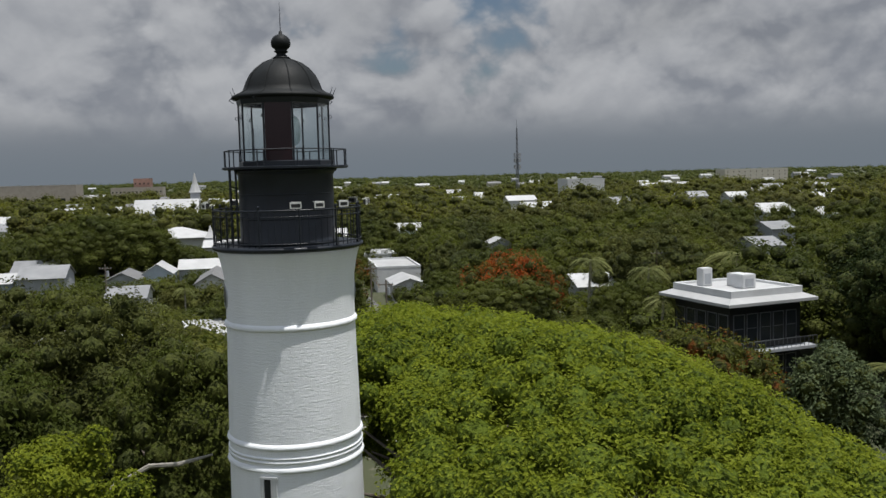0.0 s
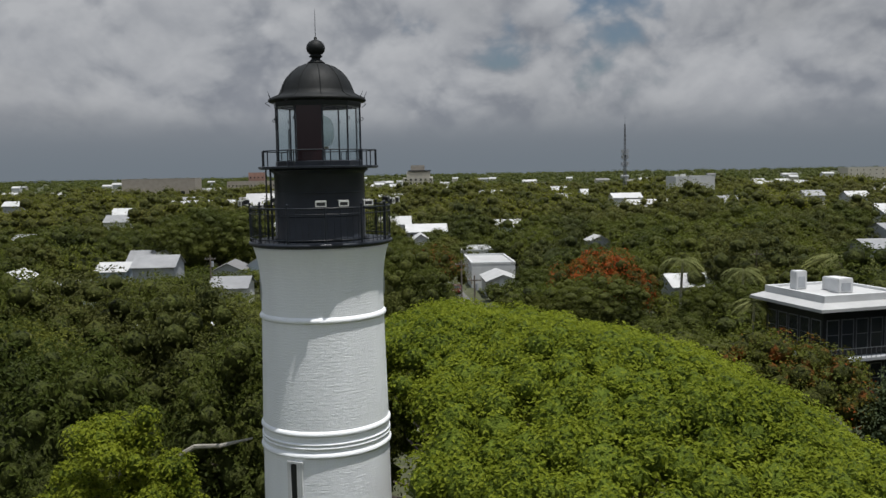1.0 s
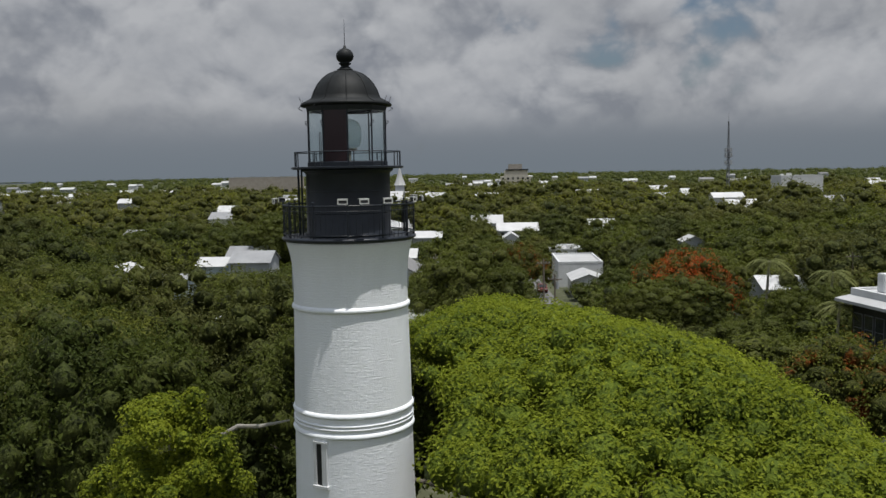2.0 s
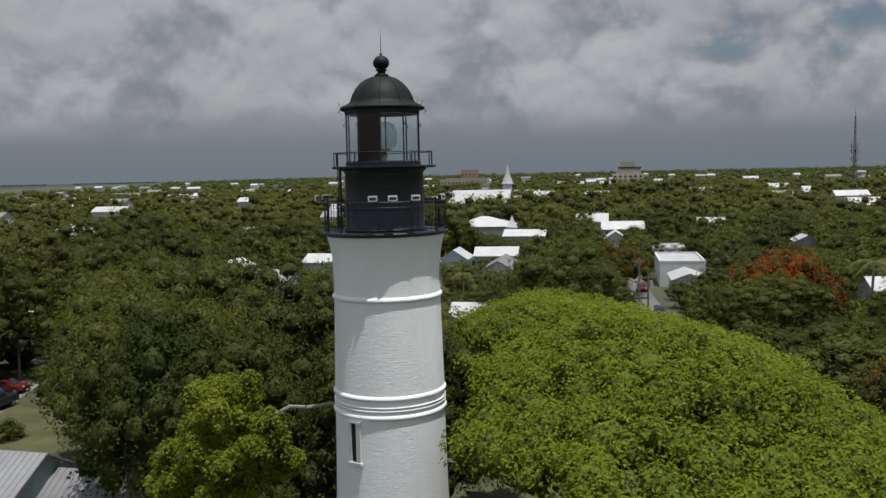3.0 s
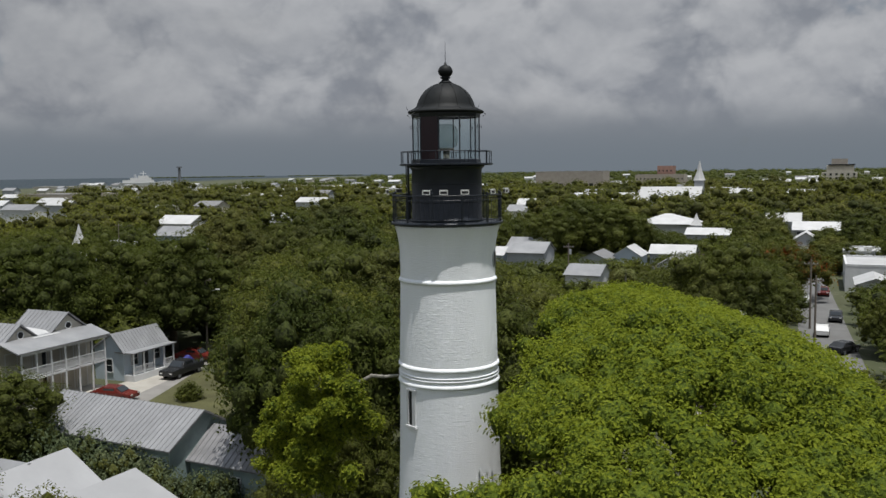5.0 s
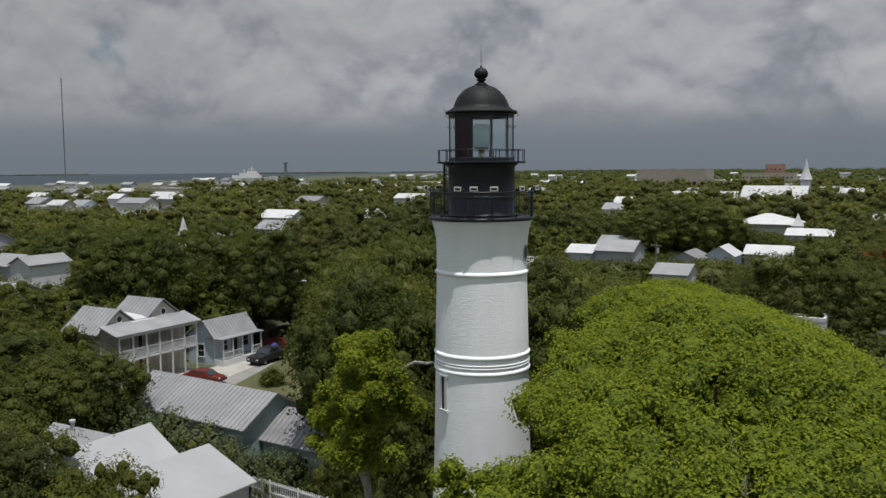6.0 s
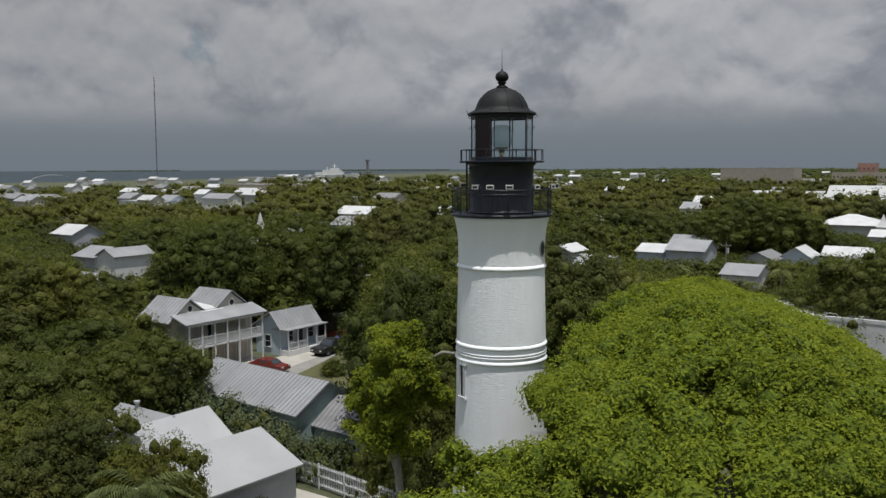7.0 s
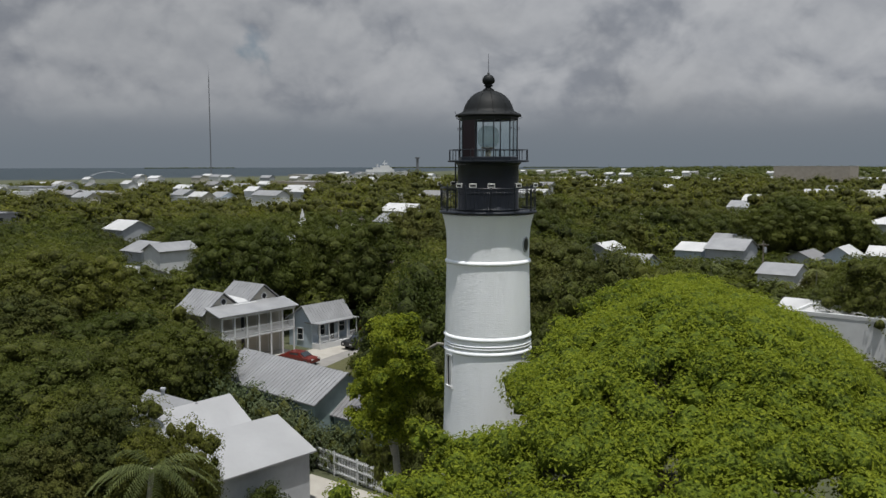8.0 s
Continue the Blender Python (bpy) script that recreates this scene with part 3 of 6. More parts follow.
ROAD = [(19.0 - 0.05 * 8 * i, 84 + 8 * i) for i in range(44)]
strip("road", ROAD, 6.2, ASPHALT, "grey asphalt street between trees and white houses")
strip("side_road", [(15 - 6 * i, 104) for i in range(1, 30)], 6.0, ASPHALT, "grey asphalt side street behind the houses", 0.026)
strip("driveway", [(-43.4, 46), (-44.6, 52), (-46.4, 58), (-48.6, 64.5), (-50.4, 70), (-52.2, 76)], 5.4, LANE, "worn pale asphalt lane beside the houses", 0.03)
sheet("yard", [(-50.4, 45), (-44.4, 45), (-45.6, 57), (-47.6, 67.5), (-50.4, 67.5)], 0.035, CONCRETE, "pale concrete yard in front of the small house", "yard")
SOLID.append((-52, -41, 44, 70))
SOLID.append((-43, -30, 42, 64))
sheet("lawn", [(-41.4, 46), (-29, 46), (-29, 66), (-47.0, 67)], 0.028, LAWN, "patchy dry lawn beside the lane", "lawn")
sheet("forecourt", [(-15.2, 17), (-4, 17), (-4, 30.6), (-20, 30.6), (-20, 28)], 0.03, CONCRETE, "pale sandy forecourt with a paved path", "yard")
SOLID.append((-20, -7, 16, 31.5))
sheet("car_park", [(-2, 62), (16, 62), (16, 83), (-2, 83)], 0.03, CONCRETE, "pale paved yard under the trees", "yard")

# ---- trees ----
def ico(level):
    bm = bmesh.new()
    bmesh.ops.create_icosphere(bm, subdivisions=level, radius=1.0)
    v = np.array([x.co[:] for x in bm.verts])
    f = np.array([[q.index for q in p.verts] for p in bm.faces])
    bm.free()
    return v, f


ICO1, ICO2 = ico(1), ico(2)  # 20 and 80 faces


def leaf_arrays(centres, radii, per, size, seed, core=0.64, flat=0.85, domes=()):
    """Many small leaves over clumps; each leaf is a folded blade with its own turn. Cores keep the clumps dense; their
    darker colour paints in the shade between leaves.
    """
    rng = np.random.default_rng(seed)
    centres, radii = np.asarray(centres, float), np.asarray(radii, float)
    n = len(centres)
    counts = np.maximum(4, (per * (radii / radii.mean()) ** 2)).astype(int)
    idx = np.repeat(np.arange(n), counts)
    m = len(idx)
    d = rng.normal(size=(m, 3))
    d[:, 2] += 0.45
    d /= np.linalg.norm(d, axis=1)[:, None]
    bumps = np.sin(d[:, :1] * 5.3 + idx[:, None]) * np.sin(d[:, 1:2] * 6.1 + 1.7 * idx[:, None]) + np.sin(d[:, 2:] * 7.0 + 0.6 * idx[:, None]) * 0.6
    rad = radii[idx][:, None] * (rng.uniform(0.80, 1.08, (m, 1)) + 0.08 * bumps)
    c = centres[idx] + d * rad * np.array([1, 1, flat])
    nrm = d * 0.66 + rng.normal(size=(m, 3)) * 0.38 + np.array([0, 0, 0.48])
    nrm /= np.linalg.norm(nrm, axis=1)[:, None]
    t = np.cross(nrm, rng.normal(size=(m, 3)))
    t /= np.linalg.norm(t, axis=1)[:, None]
    b = np.cross(nrm, t)
    s = size * rng.uniform(0.65, 1.35, (m, 1))
    v = np.empty((m, 4, 3))
    v[:, 0] = c - t * s * 0.5
    v[:, 1] = c + b * s * 0.27 + nrm * s * 0.10
    v[:, 2] = c + t * s * 0.5 - nrm * s * 0.06
    v[:, 3] = c - b * s * 0.27 + nrm * s * 0.10
    verts, base = [v.reshape(-1, 3)], m * 4
    quads, tris = np.arange(m * 4).reshape(-1, 4), []
    if core:
        iv, jf = ICO1
        w = 1 + 0.09 * rng.normal(size=(n, len(iv), 1))
        verts.append((centres[:, None, :] + iv[None] * w * radii[:, None, None] * core * np.array([1, 1, flat])).reshape(-1, 3))
        tris.append((jf[None] + base + len(iv) * np.arange(n)[:, None, None]).reshape(-1, 3))
        base += n * len(iv)
    if len(domes):
        iv, jf = ICO2
        dm = np.asarray(domes, float)
        w = 1 + 0.07 * rng.normal(size=(len(dm), len(iv), 1))
        verts.append((dm[:, None, :3] + iv[None] * w * dm[:, None, 3:]).reshape(-1, 3))
        tris.append((jf[None] + base + len(iv) * np.arange(len(dm))[:, None, None]).reshape(-1, 3))
    return np.concatenate(verts), quads, np.concatenate(tris) if tris else np.zeros((0, 3), int)


def leafy_mesh(name, sets, materials):
    """One mesh of several leaf_arrays; materials has a tone for each set and, last, the one for the inner masses."""
    verts, corners, sizes, tones, off = [], [], [], [], 0
    for k, (v, quads, tris) in enumerate(sets):
        verts.append(v)
        corners += [(quads + off).ravel(), (tris + off).ravel()]
        sizes += [np.full(len(quads), 4), np.full(len(tris), 3)]
        tones += [np.full(len(quads), k), np.full(len(tris), len(sets))]
        off += len(v)
    verts, corners, sizes, tones = [np.concatenate(q) for q in (verts, corners, sizes, tones)]
    me = bpy.data.meshes.new(name)
    me.vertices.add(len(verts))
    me.vertices.foreach_set("co", verts.ravel().astype(np.float32))
    me.loops.add(len(corners))
    me.loops.foreach_set("vertex_index", corners.astype(np.int32))
    me.polygons.add(len(sizes))
    me.polygons.foreach_set("loop_start", (np.cumsum(sizes) - sizes).astype(np.int32))
    for m in materials:
        me.materials.append(m)
    me.polygons.foreach_set("material_index", tones.astype(np.int32))
    me.polygons.foreach_set("use_smooth", tones == len(sets))
    me.update(calc_edges=True)
    return me


def leaf_mass(name, centres, radii, per, size, seed, material, core=0.64, flat=0.85, domes=(), inner=None):
    return leafy_mesh(name, [leaf_arrays(centres, radii, per, size, seed, core, flat, domes)], (material, inner or INNER_SHADE))


def crown_clumps(rx, ry, h, n, seed, clump=0.3, low=-0.25, lumpy=0.16):
    """Clump centres over an uneven dome, in a crown rx by ry and h high above its base."""
    rng = np.random.default_rng(seed)
    i = np.arange(n) + 0.5
    z = 1 - (1 - low) * i / n
    a = math.pi * (1 + 5 ** 0.5) * i + rng.uniform(0, 6)
    rr = np.sqrt(np.maximum(0, 1 - z * z))
    p = np.stack([rr * np.cos(a), rr * np.sin(a), z], 1) + rng.normal(size=(n, 3)) * 0.07
    bulge = np.array([1 + lumpy * 2 * noise.noise(Vector(q) * 1.6 + Vector((seed * 3.7, 0, 0))) for q in p])
    p *= bulge[:, None]
    c = p * np.array([rx, ry, h]) * (1 - clump * 0.55)
    r = clump * (rx * ry) ** 0.5 * rng.uniform(0.75, 1.25, n)
    return c, r


def trunk_mesh(name, height, r, spread_, top, seed, material, limbs=5):
    rng = random.Random(seed)
    bm = bmesh.new()
    lean = Vector((rng.uniform(-0.4, 0.4), rng.uniform(-0.4, 0.4), 0))
    fork = height * 0.45
    limb(bm, [(0, 0, -0.1), lean * 0.3 + Vector((0, 0, fork * 0.5)), lean + Vector((0, 0, fork))], [r * 1.3, r, r * 0.85], 9)
    for i in range(limbs):
        a = 6.283 * i / limbs + rng.uniform(-0.4, 0.4)
        w = Vector((math.cos(a), math.sin(a), 0)) * spread_ * rng.uniform(0.5, 0.85)
        e = lean + w + Vector((0, 0, top * rng.uniform(0.7, 0.95)))
        mid = lean + w * 0.45 + Vector((0, 0, fork + (e.z - fork) * 0.6))
        limb(bm, [lean + Vector((0, 0, fork * 0.92)), mid, e], [r * 0.6, r * 0.38, r * 0.1], 6)
        f = mid + Vector((rng.uniform(-1, 1), rng.uniform(-1, 1), 0.8)) * spread_ * 0.3
        limb(bm, [mid, (mid + f) / 2 + Vector((0, 0, 0.2)), f], [r * 0.3, r * 0.2, r * 0.06], 5)
    me = bpy.data.meshes.new(name)
    bm.to_mesh(me)
    bm.free()
    me.materials.append(material)
    return me


TREE_LABELS = {}


def tree_kind(key, rx, ry, h, base, n, per, leaf, material, label, seed, clump=0.3, bark=None, low=-0.25, name="tree"):
    """A tree that stands aside to be copied: crown dome of height h over base, with a forked trunk."""
    ob = thing(name, 0, 0, 0, label, "tree")
    part_of("trunk", trunk_mesh("trunk", base + h * 0.4, 0.09 * rx ** 0.7, rx, base + h * 0.6, seed, bark or BARK), bark or BARK, ob)
    c, r = crown_clumps(rx, ry, h, n, seed, clump, low)
    c[:, 2] += base
    part_of("crown", leaf_mass("crown", c, r, per, leaf, seed, material, core=0.54, inner=INNER_SHADE_RED if "flame" in key else INNER_SHADE, domes=[(0, 0, base, rx * 0.60, ry * 0.60, h * 0.62)]), material, ob)
    TREE_LABELS[key] = [ob, False]
    return ob


def plant(key, x, y, s=1.0, turn=None, sz=None, label="", group=""):
    """A tree of that kind on the ground at x, y; the first one is the model itself."""
    rng = random.Random(round(x * 13.7 + y * 7.1, 2))
    turn = rng.uniform(0, 360) if turn is None else turn
    model, used = TREE_LABELS[key]
    m = pose(x, y, 0, 0, 0, turn)
    if used:
        ob = copy_thing(model, m)
    else:
        ob = model
        ob.matrix_basis = m
        TREE_LABELS[key][1] = True
    ob.scale = (s, s, sz or s)
    if label or group:
        tagged(ob, label, group=group)
    return ob


def palm_kind(key, height, seed, fronds=16, length=2.6, material=None, label="coconut palm with a slender trunk and drooping fronds", width=0.5, stiff=0.0):
    rng = random.Random(seed)
    ob = thing("palm_tree", 0, 0, 0, label, "palm tree")
    bm = bmesh.new()
    lean = rng.uniform(0.2, 0.8)
    limb(bm, [(0, 0, -0.1), (lean * 0.2, 0, height * 0.35), (lean * 0.6, 0, height * 0.7), (lean, 0, height)], [0.22, 0.16, 0.13, 0.12], 8)
    part("trunk", bm, PALE_BARK, ob)
    verts, faces = [], []
    for i in range(fronds):
        a = 6.283 * i / fronds + rng.uniform(-0.25, 0.25)
        rise = rng.uniform(-0.5, 1.0) + stiff
        w = Vector((math.cos(a), math.sin(a), 0))
        side = Vector((-math.sin(a), math.cos(a), 0))
        spine = []
        for k in range(9):
            u = k / 8
            spine.append(Vector((lean, 0, height)) + w * length * (u - 0.12 * u * u) + Vector((0, 0, length * (0.55 * rise * u - (0.55 + 0.25 * rise) * u * u))))
        for k in range(8):
            for j in range(3):
                u = (k + j / 3) / 8
                p = spine[k].lerp(spine[k + 1], j / 3)
                ll = width * length * 0.62 * math.sin(math.pi * min(1, 0.12 + u * 0.88)) + 0.08
                for sgn in (-1, 1):
                    tip = p + side * sgn * ll * 0.75 + w * ll * 0.55 + Vector((0, 0, -ll * rng.uniform(0.25, 0.6)))
                    n0 = len(verts)
                    verts += [p - w * 0.045, p + w * 0.045, tip]
                    faces.append((n0, n0 + 1, n0 + 2))
    part_of("fronds", mesh_of("fronds", [tuple(v) for v in verts], faces), material or LEAF_PALM, ob)
    TREE_LABELS[key] = [ob, False]
    return ob


# kinds: near ones fine, far ones coarser
tree_kind("oak_a", 5.2, 4.8, 4.8, 4.4, 105, 120, 0.20, LEAF_MID, "broad leafy green tree with a rounded uneven crown", 11, 0.215)
tree_kind("oak_b", 5.6, 5.0, 4.6, 4.2, 115, 120, 0.20, LEAF_DARK, "dense dark green tree with a wide domed crown", 12, 0.205)
tree_kind("oak_c", 4.4, 4.6, 5.4, 4.0, 95, 120, 0.20, LEAF_OLIVE, "olive green tree with a tall loose crown", 13, 0.215)
# as oak_b, with shade put into its leaf colour
tree_kind("oak_shaded", 5.6, 5.2, 4.8, 4.2, 115, 120, 0.20, LEAF_SHADED, "tall dense tree with green leaves coloured dark for shade", 14, 0.21)
tree_kind("wood_a", 5.0, 4.6, 4.8, 3.4, 52, 74, 0.30, LEAF_MID, "green leafy town tree among the houses", 21, 0.275)
tree_kind("wood_b", 5.4, 5.0, 4.4, 3.2, 54, 74, 0.30, LEAF_DARK, "dark green town tree among the houses", 22, 0.265)
tree_kind("wood_c", 4.2, 4.4, 5.2, 3.0, 50, 74, 0.30, LEAF_OLIVE, "olive green town tree among the houses", 23, 0.275)
tree_kind("flame", 6.0, 5.5, 3.4, 3.8, 54, 120, 0.30, LEAF_FLAME_FULL, "spreading poinciana tree covered in orange-red bloom", 41, 0.26)
tree_kind("flame_some", 6.0, 6.4, 3.6, 4.2, 60, 120, 0.28, LEAF_FLAME, "spreading poinciana tree with scattered red flowers", 42, 0.25)
tree_kind("silver", 3.6, 3.6, 5.6, 3.0, 56, 130, 0.26, LEAF_SILVER, "silvery-leaved tree with an upright crown", 43, 0.27)
tree_kind("shrub", 1.5, 1.5, 1.5, 0.4, 26, 90, 0.13, LEAF_DARK, "clipped round green shrub beside the path", 44, 0.34, name="shrub")
tree_kind("silver_shrub", 2.2, 2.0, 1.6, 0.5, 30, 90, 0.18, LEAF_SILVER, "sprawling silvery shrub beside the teal building", 45, 0.34, name="shrub")
palm_kind("palm_a", 8.5, 51)
palm_kind("palm_b", 6.5, 52, 18, 2.4)
palm_kind("palm_low", 5.6, 53, 24, 3.5, label="date palm with long grey-green feathery fronds", width=0.24, stiff=0.6)


def great_tree():
    """The bright tree beside the tower: a wide dome that falls away on all sides."""
    ob = thing("tree", 13.5, 24.5, 0, "huge bright green broadleaf tree spreading beside the lighthouse", "tree")
    c0, ax, th = Vector((10.7, 25.0, -16.56)), (17.3, 33.2, 33.45), 0.463
    rng = np.random.default_rng(5)
    cs, rs = [], []
    step = 1.0
    for i in range(66):
        for j in range(100):
            x, y = -6 + step * (i + 0.5 * (j % 2)) + rng.normal() * 0.3, -6 + step * 0.87 * j + rng.normal() * 0.3
            dx, dy = x - c0.x, y - c0.y
            u, v = (dx * math.cos(th) + dy * math.sin(th)) / ax[0], (-dx * math.sin(th) + dy * math.cos(th)) / ax[1]
            q = u * u + v * v
            if q > 0.6:
                continue
            top = c0.z + ax[2] * math.sqrt(1 - q)
            r = rng.uniform(0.5, 1.25)
            # open on the tower's side
            if x < 7.6 - 0.142 * (y - 12.1) + 0.5 * math.sin(y * 1.3) + r * 0.4 and y > 12.0:
                continue
            if (x - 3.81) ** 2 + (y - 20.05) ** 2 < 3.0 ** 2:
                continue
            sink = r * 0.7 + 0.6 * (noise.noise(Vector((x * 0.30, y * 0.30, 2.2))) + 0.3) + 0.35 * noise.noise(Vector((x * 0.9, y * 0.9, 7.2)))
            cs.append((x, y, top - sink))
            rs.append(r)
    # lower boughs in front of the tower and under the dome
    for x, y, z, r in ((5.1, 13.3, 9.7, 1.3), (7.2, 11.9, 10.6, 1.4), (3.3, 12.0, 8.4, 1.2), (9.2, 10.3, 10.8, 1.4), (5.5, 10.3, 8.8, 1.4), (1.7, 11.4, 7.2, 1.2), (3.4, 9.8, 7.4, 1.4), (7.6, 8.9, 9.2, 1.5),
                       (10.2, 7.8, 9.8, 1.5), (5.0, 8.1, 7.2, 1.4), (6.0, 14.6, 10.8, 0.9), (7.1, 14.1, 11.6, 1.0), (12.4, 6.2, 10.2, 1.6), (14.7, 4.5, 9.6, 1.6), (17.0, 3.9, 9.4, 1.6)):
        for k in range(8):
            cs.append((x + rng.normal() * 0.8, y + rng.normal() * 0.8, z + rng.normal() * 0.5))
            rs.append(r * rng.uniform(0.4, 0.65))
    cs = np.array(cs) - np.array([13.5, 24.5, 0])
    # cores under the leaves carry painted shade in their colour
    part_of("crown", leaf_mass("crown", cs, rs, 270, 0.155, 6, LEAF_BRIGHT, core=0.80, inner=INNER_SHADE_BRIGHT), LEAF_BRIGHT, ob)
    bm = bmesh.new()
    limb(bm, [(-1.5, 0, -0.2), (-1.6, 0.2, 2.5), (-1.2, 0.4, 5.0)], [0.95, 0.75, 0.65], 12)
    for i in range(11):
        a = 6.283 * i / 11 + 0.2
        w = Vector((math.cos(a), math.sin(a) * 1.3, 0)) * (5.5 + 1.6 * (i % 3))
        s = Vector((-1.2, 0.4, 4.6))
        e = s + w + Vector((0, 0, 7.6 - 0.9 * (i % 3)))
        mid = s + w * 0.42 + Vector((0, 0, 4.6))
        limb(bm, [s, mid, e], [0.26, 0.15, 0.05], 7)
        for k in (-1, 1):
            f = mid + Vector((-w.y, w.x, 0)) * 0.28 * k + w * 0.3 + Vector((0, 0, 2.2))
            limb(bm, [mid, (mid + f) * 0.5 + Vector((0, 0, 0.3)), f], [0.17, 0.11, 0.04], 6)
    part("trunk", bm, BARK, ob)
    return ob


great_tree()


def small_bright_tree():
    ob = thing("tree", -2.8, 21.4, 0.3, "slim bright green tree with pale bare lower limbs", "tree")
    rng = np.random.default_rng(8)
    cs, rs = [], []
    for x, y, z, r in ((0.3, -0.3, 13.6, 1.25), (-0.6, 0.4, 12.6, 1.5), (0.9, -0.7, 12.2, 1.4), (-1.6, 0.6, 11.2, 1.4), (0.2, -0.4, 11.0, 1.5), (1.3, 0.4, 10.8, 1.2), (-2.6, 0.7, 10.0, 1.2), (-0.8, -0.5, 9.4, 1.5),
                       (0.9, -0.6, 9.2, 1.3), (-2.9, 0.2, 9.0, 0.9), (-0.6, 0.2, 8.2, 1.0), (-3.3, 0.9, 9.6, 0.8)):
        for k in range(9):
            d = rng.normal(size=3)
            d /= np.linalg.norm(d)
            cs.append(np.array([x, y, z]) + d * r * 0.72)
            rs.append(r * rng.uniform(0.32, 0.54))
    part_of("crown", leaf_mass("crown", cs, rs, 210, 0.15, 9, LEAF_BRIGHT, core=0.72, inner=INNER_SHADE_BRIGHT), LEAF_BRIGHT, ob)
    bm = bmesh.new()
    limb(bm, [(0.2, 0.4, -0.2), (0.1, 0.2, 4), (-0.2, 0, 8), (0, 0, 13)], [0.3, 0.24, 0.16, 0.04], 9)
    limb(bm, [(-0.1, 0.1, 9.5), (0.8, 0.7, 12.2), (2.2, 0.6, 12.95), (3.1, 0.1, 13.1), (4.1, 0.3, 13.25)], [0.10, 0.09, 0.08, 0.07, 0.03], 7)
    limb(bm, [(-0.2, 0, 7), (-1.6, 0.4, 9.6), (-2.6, 0.6, 10.2)], [0.12, 0.08, 0.03], 6)
    part("trunk", bm, PALE_BARK, ob)
    return ob


small_bright_tree()



def canopy(name, trees, per_tree, per, leaf, label, seed):
    """Many trees as one mass: every tree a dome of leafy clumps in one of three tones."""
    rng = np.random.default_rng(seed)
    tones = (LEAF_MID, LEAF_DARK, LEAF_OLIVE, LEAF_LIME)
    groups = [([], [], []) for _ in tones]
    for x, y, rx, h in trees:
        cs, rs, dm = groups[int(rng.choice(4, p=(0.32, 0.36, 0.18, 0.14)))]
        n = max(7, int(per_tree * (rx / 5.5) ** 1.2))
        i = np.arange(n) + 0.5
        z = 1 - 1.25 * i / n
        a = 2.399963 * np.arange(n) + rng.uniform(0, 6)
        rr = np.sqrt(np.maximum(0, 1 - z * z))
        q = np.stack([rr * np.cos(a), rr * np.sin(a), z], 1) * (0.92 + 0.24 * rng.normal(size=(n, 1)).clip(-1.4, 1.0))
        # one side of a crown often stands higher than the other
        q[:, 2] += 0.16 * q[:, 0] * rng.normal() + 0.16 * q[:, 1] * rng.normal()
        base = h * 0.46
        cs.append(np.array([x, y, base]) + q * np.array([rx, rx, h - base]) * 0.84)
        rs.append(rx * rng.uniform(0.16, 0.44, n) * (20 / n) ** 0.4)
        dm.append((x, y, base, rx * 0.58, rx * 0.58, (h - base) * 0.58))
    sets = [leaf_arrays(np.concatenate(cs), np.concatenate(rs), per, leaf, seed + k, core=0.56, domes=dm) for k, (cs, rs, dm) in enumerate(groups)]
    me = leafy_mesh(name, sets, (*tones, INNER_SHADE_FAR))
    return tagged(new(name, me), label, "trees", kind="stuff")

